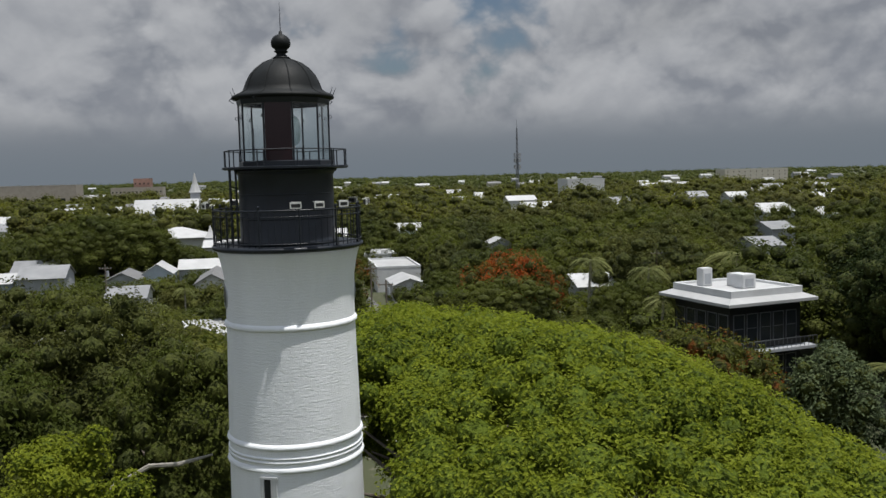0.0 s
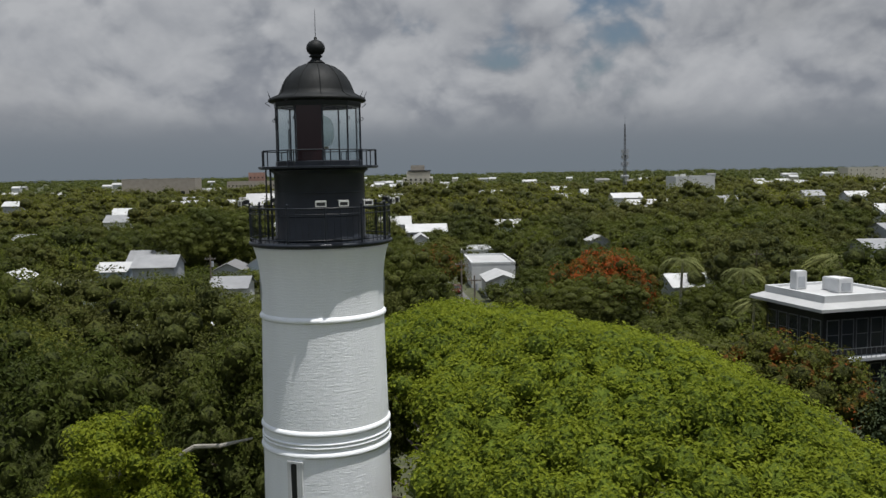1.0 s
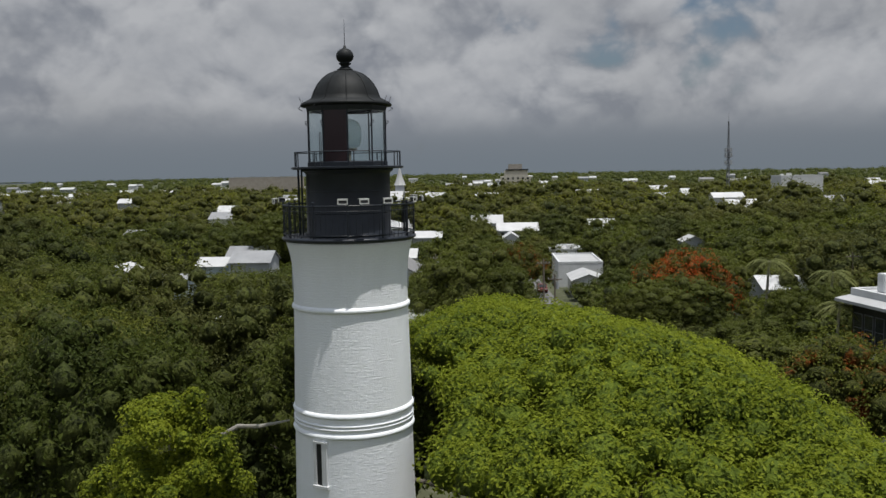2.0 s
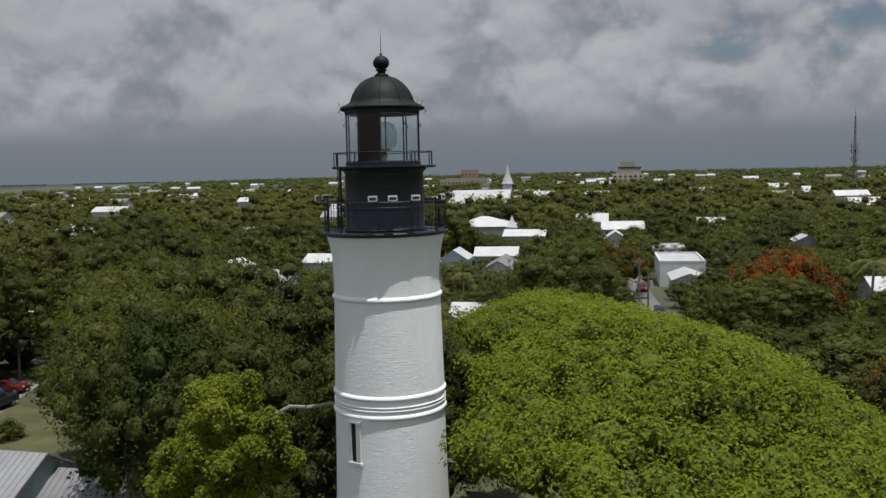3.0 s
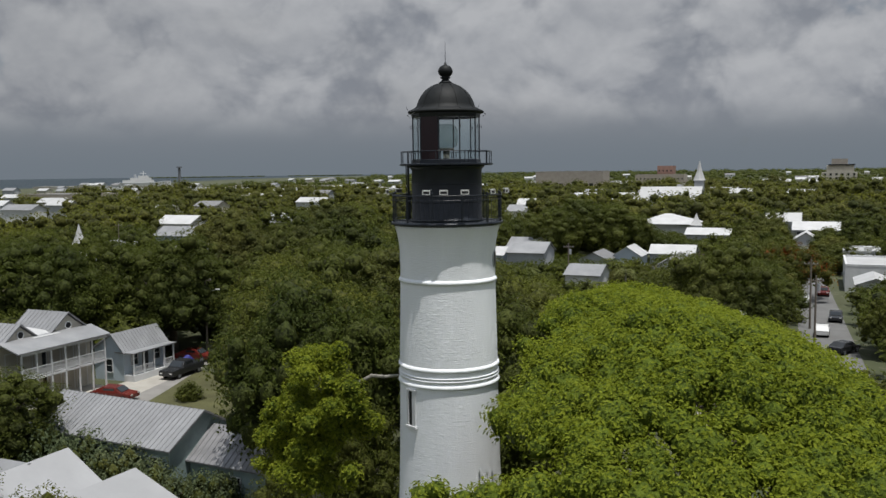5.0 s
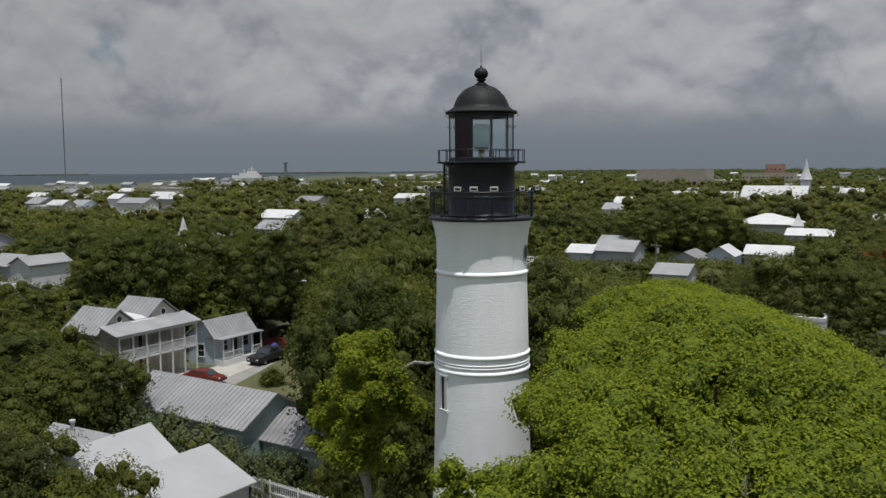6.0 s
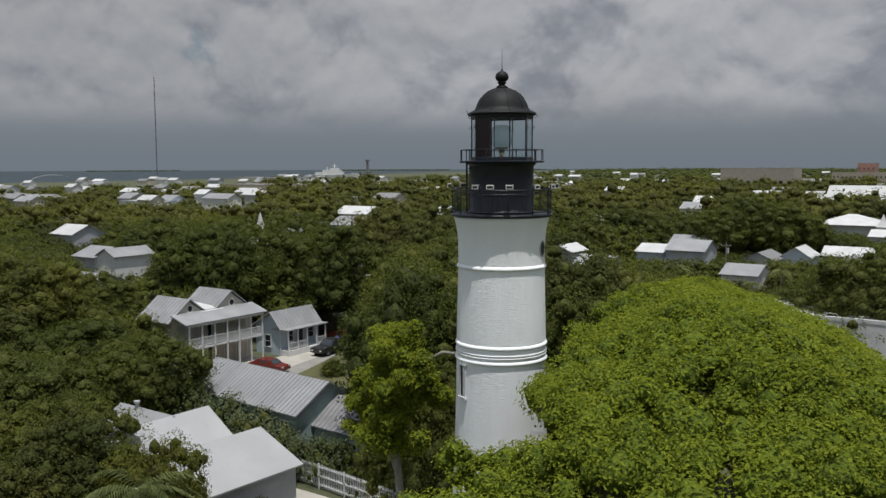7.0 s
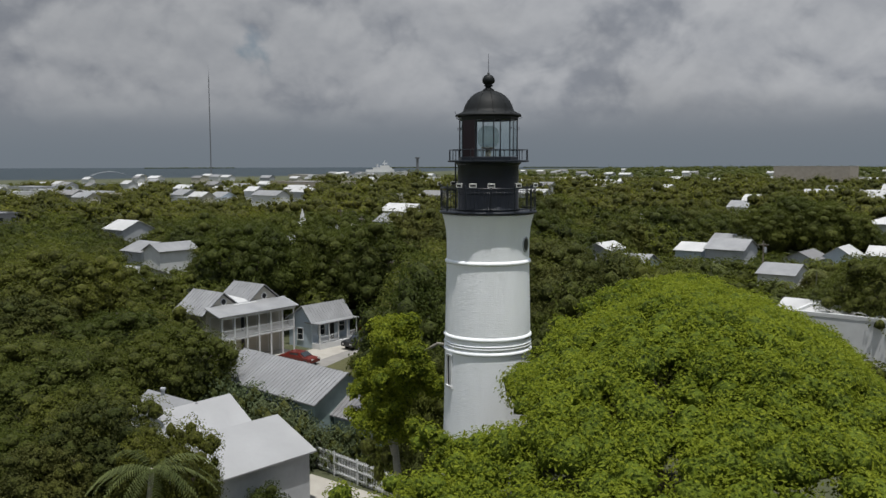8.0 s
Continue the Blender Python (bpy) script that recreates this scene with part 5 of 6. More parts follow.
def picket_fence(xa, ya, xb, yb, h, label):
    ln = math.hypot(xb - xa, yb - ya)
    ob = thing("fence", xa, ya, 0, label, "fence", turn=math.degrees(math.atan2(yb - ya, xb - xa)))
    me = bpy.data.meshes.new("picket")
    bm = soft_box(-0.045, 0.045, -0.012, 0.012, 0.06, h, 0.008, 1)
    bm.to_mesh(me)
    bm.free()
    n = int(ln / 0.17)
    for i in range(n + 1):
        part_of("picket", me, WHITE, ob, at=pose(ln * i / n, 0.035, 0))
    for z in (0.3, h * 0.55, h - 0.15):
        part("rail", boxes((0, ln, -0.02, 0.02, z - 0.05, z + 0.05)), WHITE, ob)
    k = max(2, int(ln / 2.2))
    for i in range(k + 1):
        part("post", soft_box(ln * i / k - 0.06, ln * i / k + 0.06, -0.1, -0.021, 0, h + 0.12, 0.01, 1), WHITE, ob)
    return ob


picket_fence(-20.2, 31.75, -7.4, 30.3, 1.7, "tall white picket fence beside the path")


def utility_pole(x, y, h, label, arm=0.0, lamp=False, can=False, cross=True):
    ob = thing("utility_pole", x, y, 0, label, "utility pole", "utility poles along the streets")
    part("pole", tubes([((0, 0, -0.1), (0, 0, h), 0.15, 0.10)], 8), TIMBER, ob)
    if cross:
        part("crossarm", boxes((-0.9, 0.9, -0.06, 0.06, h - 0.7, h - 0.56)), TIMBER, ob)
        for k in (-0.8, -0.3, 0.3, 0.8):
            part("insulator", tubes([((k, 0, h - 0.56), (k, 0, h - 0.4), 0.05, 0.03)], 6), GREY_WALL, ob)
    if lamp:
        part("lamp_arm", tubes([((0, 0, h - 2.2), (1.6, 0, h - 1.7), 0.04)], 6), STEEL, ob)
        part("lamp_head", soft_box(1.5, 2.1, -0.12, 0.12, h - 1.76, h - 1.62, 0.03, 1), LAMP_FRAME, ob)
    if can:
        part("transformer", tubes([((0.32, 0, h - 1.9), (0.32, 0, h - 1.0), 0.2)], 10), GREY_WALL, ob)
    return ob


utility_pole(-50.3, 73.4, 9.9, "grey timber utility pole with a street lamp arm", lamp=True)
utility_pole(15.7, 116.3, 9.4, "tall timber utility pole beside the street")
utility_pole(16.4, 104.5, 8.6, "timber utility pole beside the street", can=True)
utility_pole(-23.3, 137.1, 9.0, "timber utility pole with a transformer", can=True)
utility_pole(-140.8, 154.7, 10.0, "distant timber utility pole")
utility_pole(-118.4, 139.4, 9.5, "distant timber utility pole")
utility_pole(59.5, 119.4, 9.5, "timber utility pole among trees")
utility_pole(-49.3, 34.0, 8.0, "timber utility pole beside the porch house")
utility_pole(-0.4, 129.4, 9.0, "timber utility pole beside the side street", can=True)


def car(name, x, y, turn, paint, label, pickup=False):
    ob = thing(name, x, y, 0, label, "truck" if pickup else "car", turn=turn)
    ln, w = (5.4, 1.9) if pickup else (4.4, 1.75)
    if pickup:
        side = [(-ln / 2, 0.45), (ln / 2, 0.45), (ln / 2, 1.0), (1.15, 1.12), (0.55, 1.72), (-0.75, 1.75), (-0.95, 1.15), (-ln / 2, 1.12)]
    else:
        side = [(-ln / 2, 0.35), (ln / 2, 0.35), (ln / 2, 0.75), (1.2, 0.92), (0.55, 1.38), (-1.0, 1.42), (-1.8, 1.0), (-ln / 2, 0.92)]
    bm = bmesh.new()
    a, b = [[bm.verts.new((px, s * w / 2 * (0.86 if pz > 1.2 else 1), pz)) for px, pz in side] for s in (-1, 1)]
    bm.faces.new(a)
    bm.faces.new(b[::-1])
    n = len(side)
    for i in range(n):
        bm.faces.new((a[i], b[i], b[(i + 1) % n], a[(i + 1) % n]))
    bmesh.ops.recalc_face_normals(bm, faces=bm.faces)
    bmesh.ops.bevel(bm, geom=bm.edges[:], offset=0.05, segments=2, affect="EDGES")
    body = part("body", bm, paint, ob)
    z0, z1 = (1.2, 1.62) if pickup else (1.0, 1.34)
    for s in (-1, 1):
        part("side_window", boxes((-0.7, 0.45, s * w / 2 * 0.93 - 0.02, s * w / 2 * 0.93 + 0.02, z0, z1)), DARK_GLASS, body)
        part("headlight", boxes((ln / 2 - 0.03, ln / 2 + 0.02, s * 0.62 - 0.15, s * 0.62 + 0.15, 0.68, 0.82)), LAMP_FRAME, body)
        for px in (-ln * 0.31, ln * 0.31):
            wh = part("wheel", tubes([((px, s * (w / 2 - 0.2), 0.34), (px, s * (w / 2 + 0.02), 0.34), 0.34)], 18), RUBBER, ob)
            part("rim", tubes([((px, s * (w / 2 + 0.021), 0.34), (px, s * (w / 2 + 0.04), 0.34), 0.2)], 12), STEEL, wh)
    bm = bmesh.new()
    xa, xb = (1.12, 0.6) if pickup else (1.15, 0.6)
    vs = [bm.verts.new(v) for v in ((xa + 0.03, -w * 0.40, z0), (xa + 0.03, w * 0.40, z0), (xb + 0.04, w * 0.37, z1 + 0.06), (xb + 0.04, -w * 0.37, z1 + 0.06), (xa - 0.03, -w * 0.4, z0 - 0.03), (xa - 0.03, w * 0.4, z0 - 0.03), (xb - 0.02, w * 0.37, z1 + 0.03), (xb - 0.02, -w * 0.37, z1 + 0.03))]
    for f in ((0, 1, 2, 3), (7, 6, 5, 4), (0, 4, 5, 1), (1, 5, 6, 2), (2, 6, 7, 3), (3, 7, 4, 0)):
        bm.faces.new([vs[k] for k in f])
    part("windscreen", bm, DARK_GLASS, body)
    if pickup:
        part("bed", boxes((-ln / 2 + 0.15, -1.05, -0.75, 0.75, 0.9, 1.18)), DARK, body)
    return ob


car("pickup_truck", -46.8, 64.6, -88, CAR_GREY, "dark grey pickup truck parked before the small house", True)
car("car", -46.0, 53.8, 12, CAR_RED, "red car parked beside the porch house")
car("car", -50.4, 71.2, 10, CAR_RED, "red car parked behind the pickup truck")
BT = thing("covered_scooter", -49.6, 68.6, 0, "scooter under a blue tarpaulin beside the pickup truck", "scooter", turn=60)
bm = bmesh.new()
bmesh.ops.create_icosphere(bm, subdivisions=3, radius=1.0)
for v in bm.verts:
    v.co = Vector((v.co.x * 1.0, v.co.y * 0.42, max(0.0, v.co.z * 0.62 + 0.5 + 0.14 * math.sin(v.co.x * 5) + 0.05 * noise.noise(v.co * 4))))
    if v.co.z < 0.3:
        v.co.x *= 1.08
        v.co.y *= 1.2
part("cover", bm, BLUE_CLOTH, BT)
for s in (-0.62, 0.62):
    part("wheel", tubes([((s, -0.06, 0.24), (s, 0.06, 0.24), 0.24)], 14), RUBBER, BT)
for x, y, t, p, n in ((17.2, 112, 88, CAR_WHITE, "white"), (19.0, 124, -92, CAR_GREY, "dark grey"), (14.6, 140, 88, CAR_WHITE, "white"), (17.4, 150, -90, CAR_RED, "red"), (13.4, 165, 88, CAR_GREY, "dark grey"), (12.6, 182, 88, CAR_WHITE, "white"), (19.6, 101, 60, CAR_GREY, "dark grey")):
    car("car", x, y, t, p, n + " car on the street between the trees")

# ---- the town further off ----
flat_block("white_building", -2.5, 9.5, 84.8, 91.0, 6.0, WHITE, WHITE_ROOF, "white boarded building with a flat white roof", wins="-y", storeys=1, units=0)
house("house", -23.2, -17.6, 172.4, 180.2, 3.6, 5.4, "y", PALE_BLUE, WHITE_ROOF, "pale blue gabled house with a white roof", wins="-y")
house("house", -17.2, -8.0, 181.0, 188.0, 3.4, 5.0, "x", GREY_WALL, WHITE_ROOF, "low house with a long white roof", wins="-y")
house("house", -11.4, -5.8, 152.0, 166.0, 3.6, 5.2, "y", WHITE, GREY_ROOF, "white house with solar panels on a grey roof", wins="-x")
house("house", -29.0, -23.0, 166.1, 175.1, 3.2, 4.6, "y", GREY_WALL, GREY_ROOF, "weathered house in the shade of trees")
house("villa", -33.0, -17.0, 248.0, 262.0, 5.4, 8.2, "x", WHITE, WHITE_ROOF, "large white villa with a hipped white roof", hip=True, over=1.2, wins="-y")
house("annex", -16.0, -5.0, 226.5, 236.5, 4.2, 5.6, "x", GREY_WALL, WHITE_ROOF, "white-roofed annex beside the villa", wins="-y")
TW = thing("pavilion", -15.4, 243, 0, "small pavilion with a steep white pointed roof", "building")
part("wall", boxes((-1.5, 1.5, -1.5, 1.5, 0, 5.6)), WHITE, TW)
part("roof", lathe([(2.2, 5.61), (1.9, 5.9), (0.9, 7.2), (0.05, 9.0)], 4, smooth=False, offset=radians(45)), WHITE_ROOF, TW)


def church():
    ob = thing("church", -40.6, 361.7, 0, "long white church with a steep white roof and a pointed steeple", "church")
    SOLID.append((-55, -25, 350, 374))
    part("wall", gable_wall(-12, 12, -7.5, 7.5, 8.6, 13.6, "x"), GREY_WALL, ob)
    part("roof", gable_roof(-12, 12, -7.5, 7.5, 8.6, 13.6, "x", 0.5, 0.2), WHITE_ROOF, ob)
    for i in range(6):
        w = opening(ob, "-y", -9 + 3.4 * i, 4.5, 1.1, 2.4, -7.5)
    for x in (-4, 4):
        part("dormer", gable_wall(x - 0.7, x + 0.7, -5.2, -2.6, 11.0, 11.9, "y"), GREY_WALL, ob)
    tw = part("tower", boxes((8.6, 12.2, 4.0, 7.6, 0, 16.2)), GREY_WALL, ob)
    part("spire", lathe([(2.6, 16.2), (2.2, 16.9), (1.2, 19.6), (0.03, 24.6)], 8, smooth=False), WHITE_ROOF, tw).matrix_basis = pose(10.4, 5.8, 0)
    part("porch", gable_wall(-3, 3, -10, -7.6, 4, 6.5, "y"), WHITE, ob)
    return ob


church()
house("house", 3.0, 11.6, 241.5, 251.5, 7.0, 9.0, "x", GREY_WALL, WHITE_ROOF, "tall white-roofed house beside the street", wins="-y", storeys=2)
house("house", 10.2, 21.0, 229.5, 239.0, 5.6, 7.4, "x", GREY_WALL, WHITE_ROOF, "long white-roofed house with dark windows", wins="-y", storeys=2)
house("house", 11.0, 16.0, 214.0, 222.0, 4.4, 6.0, "y", WHITE, WHITE_ROOF, "small gabled white house")
flat_block("white_complex", 20.8, 29.0, 156.0, 173.0, 4.4, WHITE, WHITE_ROOF, "low white complex with broad white roofs", units=0, storeys=1)
house("low_roof", 22.2, 27.6, 142.0, 152.0, 3.0, 4.0, "y", WHITE, WHITE_ROOF, "low white building with a shallow white roof", category="building")
flat_block("white_complex", 20.8, 27.8, 180.8, 192.0, 4.6, WHITE, WHITE_ROOF, "flat white building behind the low roofs", units=1, storeys=1)


def modern_house():
    """Dark-glazed villa with white roof slabs, parapet and roof plant."""
    ob = thing("modern_house", 47.8, 74.6, 0, "modern two-storey house with white roof slabs and dark glass walls", "house", turn=12)
    ob.scale = (0.88, 0.88, 1.06)
    SOLID.append((40, 56, 65, 84))
    part("wall", boxes((-4.8, 4.9, -4.6, 4.7, 0, 8.3)), DARK, ob, "dark walls under the roof")
    rb = bmesh.new()
    lowv = [rb.verts.new((x, y, 8.35)) for x, y in ((-6.1, -6.0), (6.1, -6.0), (6.1, 6.0), (-6.1, 6.0))]
    mid = [rb.verts.new((x, y, 8.62)) for x, y in ((-6.1, -6.0), (6.1, -6.0), (6.1, 6.0), (-6.1, 6.0))]
    top = [rb.verts.new((x, y, 9.0)) for x, y in ((-5.0, -5.0), (5.0, -5.0), (5.0, 5.0), (-5.0, 5.0))]
    rb.faces.new(lowv[::-1])
    rb.faces.new(top)
    for p, q in ((lowv, mid), (mid, top)):
        for i in range(4):
            rb.faces.new((p[i], p[(i + 1) % 4], q[(i + 1) % 4], q[i]))
    part("eaves_slab", rb, WHITE_ROOF, ob)
    part("parapet", boxes((-4.9, 4.9, -4.9, -4.5, 9.002, 9.62), (-4.9, 4.9, 4.5, 4.9, 9.002, 9.62), (-4.9, -4.5, -4.499, 4.499, 9.002, 9.62), (4.5, 4.9, -4.499, 4.499, 9.002, 9.62)), WHITE, ob)
    part("roof", boxes((-4.49, 4.49, -4.49, 4.49, 9.003, 9.4)), WHITE_ROOF, ob)
    for x, y, s, h in ((-2.6, 2.2, 0.7, 1.7), (0.3, 0.2, 0.9, 1.2), (-0.2, -1.6, 0.95, 1.3)):
        u = part("roof_unit", soft_box(x - s, x + s, y - s * 0.8, y + s * 0.8, 9.401, 9.4 + h, 0.08), WHITE, ob, "white rooftop unit")
        part("grille", boxes((x - s * 0.6, x + s * 0.6, y - s * 0.8 - 0.03, y - s * 0.8 + 0.01, 9.6, 9.4 + h * 0.7)), GREY_WALL, u)
    for z in (0.6, 4.6):
        for i in range(5):
            for side, pl in (("-y", -4.6), ("-x", -4.8)):
                opening(ob, side, -3.6 + 1.8 * i, z + 0.3, 1.35, 2.5, pl, frame_mat=STEEL)
    part("balcony", boxes((-6.0, 6.0, -6.0, -4.601, 4.0, 4.25), (-6.0, -4.801, -4.6, 5.6, 4.0, 4.25)), GREY_WALL, ob)
    part("balcony_rail", boxes((-6.0, 6.0, -6.0, -5.95, 5.1, 5.16), *[(-6.0 + 0.6 * k, -5.96 + 0.6 * k, -6.0, -5.96, 4.251, 5.099) for k in range(21)]), STEEL, ob)
    return ob


modern_house()
flat_block("grey_building", 44.4, 51.2, 28.3, 35.3, 4.2, GREY_WALL, GREY_ROOF, "pale grey house wall behind the palms", wins="-x", storeys=1)

# roofs among the trees
def roofs(rows):
    for x, y, w, d, e, ax, tone in rows:
        roof = (WHITE_ROOF, METAL_ROOF, GREY_ROOF)[tone]
        words = ("bright white", "silvery metal", "grey shingle")[tone]
        house("house", x - w / 2, x + w / 2, y - d / 2, y + d / 2, e, e + min(w, d) * 0.24, "xy"[ax], (WHITE, GREY_WALL, PALE_BLUE)[int(x + y) % 3], roof, "town house with a %s roof among trees" % words, group="town houses among the trees", wins="-y" if y < 170 else "")


roofs([(-43.6, 178.6, 7.9, 8, 4.6, 0, 1), (-43.6, 130.5, 6.5, 7, 4.6, 0, 1), (-178.3, 223.3, 13.9, 10, 5.5, 0, 0), (-145.7, 183.7, 12.3, 9, 5, 0, 1), (-145.4, 159.4, 5.0, 8, 4.2, 1, 1), (-184.2, 118.9, 9.3, 9, 5, 0, 0), (-126.7, 87.8, 6.8, 8, 5.2, 0, 1), (-113.8, 83.8, 5.0, 8, 6.4, 1, 1)])
roofs([(-378.2, 273.6, 11.3, 12, 5.5, 0, 1), (-383.5, 302.3, 11.8, 12, 5.5, 0, 1), (-118.1, 147.5, 5.4, 8, 4, 0, 0), (-114.4, 158.1, 5.0, 8, 4, 0, 0), (-104.7, 373.4, 11.6, 12, 5.5, 0, 0), (-68.6, 379.7, 11.5, 12, 5.5, 0, 0), (-316.8, 461.1, 11.1, 12, 5.5, 0, 0), (-167.0, 262.2, 7.4, 10, 5, 0, 0)])
roofs([(-91.1, 126.9, 5.0, 6, 4, 0, 0), (-58.2, 147.1, 5.0, 7, 5, 1, 0), (-97.9, 67.2, 6.4, 8, 4.2, 0, 1), (-38.3, 163.0, 7.7, 8, 5, 0, 1), (-20.0, 137.5, 5.8, 8, 4, 0, 1), (-5.2, 99.6, 5.0, 8, 4.2, 0, 0), (158.3, 254.0, 10.5, 14, 7, 0, 0), (121.9, 191.2, 6.2, 10, 6.5, 0, 1)])
roofs([(104.1, 167.2, 6.3, 10, 5, 0, 1), (52.0, 129.1, 6.2, 9, 3.6, 0, 0), (56.0, 203.8, 5.0, 6, 4.5, 1, 0), (138.6, 337.4, 12.7, 18, 7, 0, 1), (109.3, 343.8, 17.3, 14, 5.5, 0, 0), (129.3, 512.6, 20.3, 14, 6, 0, 0), (178.4, 258.7, 8.0, 12, 5.5, 0, 0), ])
roofs([(41.4, 258.2, 7.6, 10, 5, 0, 0), (-47.1, 166.2, 5.7, 8, 4, 0, 0), (-92.0, 320.1, 9.5, 10, 5.5, 0, 1), (206.5, 467.3, 9.8, 12, 6, 0, 0), (-266.4, 392.4, 13.1, 10, 5.5, 0, 0), (-146.0, 236.0, 10.0, 9, 5, 0, 1), (-94.6, 243.2, 5.2, 8, 5, 0, 1), (-270.2, 549.2, 16.0, 10, 6, 0, 1)])
roofs([(87.3, 405.0, 10.7, 12, 6, 0, 0), (-297.4, 600.1, 13.1, 10, 6, 0, 0), (-77.4, 118.9, 5.0, 8, 4.5, 1, 0), (-105.2, 145.9, 5.6, 7, 4.5, 0, 0), (-12.5, 96.6, 5.0, 8, 4.5, 0, 0), (-108.2, 516.0, 10.3, 10, 5, 0, 0), (-23.9, 102.6, 5.0, 7, 4.2, 0, 0), (-336.0, 265.8, 10.1, 10, 5.5, 0, 1)])


def scattered_roofs():
    """Small white and grey roofs thinning out toward the horizon."""
    rng = random.Random(77)
    for i in range(230):
        b = radians(rng.uniform(-44, 66))
        r = 380 * (2000 / 380) ** rng.random()
        x, y = -math.sin(b) * r, math.cos(b) * r
        if r > shore(math.degrees(b)) - 80 or any(s[0] - 6 < x < s[1] + 6 and s[2] - 6 < y < s[3] + 6 for s in SOLID):
            continue
        w, d, e = rng.uniform(8, 17), rng.uniform(7, 10), rng.uniform(6.0, 9.0)
        t = rng.choice((0, 0, 0, 1, 2))
        house("house", x - w / 2, x + w / 2, y - d / 2, y + d / 2, e, e + 2.0, "x", (WHITE, GREY_WALL, CREAM)[i % 3], (WHITE_ROOF, METAL_ROOF, GREY_ROOF)[t], "distant town house with a %s roof" % ("white", "silvery", "grey")[t], group="distant town houses", over=0.4)


scattered_roofs()

# landmarks on the skyline
def hotel():
    ob = thing("hotel", 27, 650, 0, "tall cream hotel block stepped at the top", "hotel")
    part("wall", boxes((-11, 11, -9, 9, 0, 17)), CREAM, ob)
    part("upper_storey", boxes((-8, 9, -7, 7, 17, 21.5)), CREAM, ob)
    part("penthouse", boxes((-5, 5, -5, 5, 22.301, 26)), TAN, ob)
    part("roof_terrace", boxes((-7, 9.5, -8, 8, 21.501, 22.3)), DARK, ob)
    for s in range(6):
        for i in range(6):
            opening(ob, "-y", -9.0 + 3.6 * i, 1.2 + 2.7 * s, 1.5, 1.5, -9, frame_mat=CREAM)
    return ob


hotel()
flat_block("civic_building", -135.6, -93.6, 773.1, 793.3, 15, TAN, WHITE_ROOF, "broad tan civic building", wins="-y", storeys=3)
flat_block("red_building", -120.7, -106.7, 797.8, 813.4, 22.5, BRICK_RED, GREY_ROOF, "red-brown block rising over the trees", wins="-y", storeys=4)
flat_block("pink_hall", -194, -140, 666, 690, 19, TAN, GREY_ROOF, "long low tan hall with columns", wins="-y", storeys=1, win_w=3.0, win_h=9.0, step=6.0)
flat_block("white_box", 150, 170, 430, 446, 16.5, WHITE, WHITE_ROOF, "plain white commercial box building", storeys=1, units=2)
flat_block("apartment_block", 512, 592, 940, 962, 17, CREAM, WHITE_ROOF, "long pale apartment block on the skyline", wins="-y", storeys=4, step=7)
flat_block("dockside_shed", -268.8, -248.8, 99.0, 121.0, 6.6, STEEL, METAL_ROOF, "grey flat-roofed waterside building", wins="+x -y", storeys=2)
flat_block("brick_warehouse", -429.5, -379.5, 375.8, 406.0, 10, TAN, GREY_ROOF, "old brown brick warehouse", wins="-y", storeys=2)
flat_block("pier_shed", -659.9, -429.9, 671.1, 699.1, 7, WHITE, WHITE_ROOF, "long white pier building by the water", storeys=1)
for i in range(12):
    rx = random.Random(i + 400)
    x, y = -rx.uniform(300, 760), rx.uniform(120, 460)
    flat_block("waterside_building", x - 16, x + 16, y - 8, y + 8, rx.uniform(5, 8), (WHITE, GREY_WALL, CREAM)[i % 3], (WHITE_ROOF, METAL_ROOF)[i % 2], "low pale waterside building", storeys=1, group="low waterside buildings")


def arched_hall():
    ob = thing("arched_hall", -712, 428, 0, "white arched roof hall by the water", "building")
    n = 14
    prof = [(-30 + 60 * i / n, 4 + 11 * math.sin(math.pi * i / n)) for i in range(n + 1)]
    bm = bmesh.new()
    rows = [[bm.verts.new((x, y, z)) for x, z in prof] for y in (-18, 18)]
    for i in range(n):
        bm.faces.new((rows[0][i], rows[0][i + 1], rows[1][i + 1], rows[1][i]))
    bmesh.ops.solidify(bm, geom=bm.faces[:], thickness=0.8)
    bmesh.ops.recalc_face_normals(bm, faces=bm.faces)
    part("roof", bm, WHITE_ROOF, ob)
    part("wall", boxes((-29, 29, -15, 15, 0, 3.9)), GREY_WALL, ob)
    ob.rotation_euler = (0, 0, radians(60))
    return ob


arched_hall()


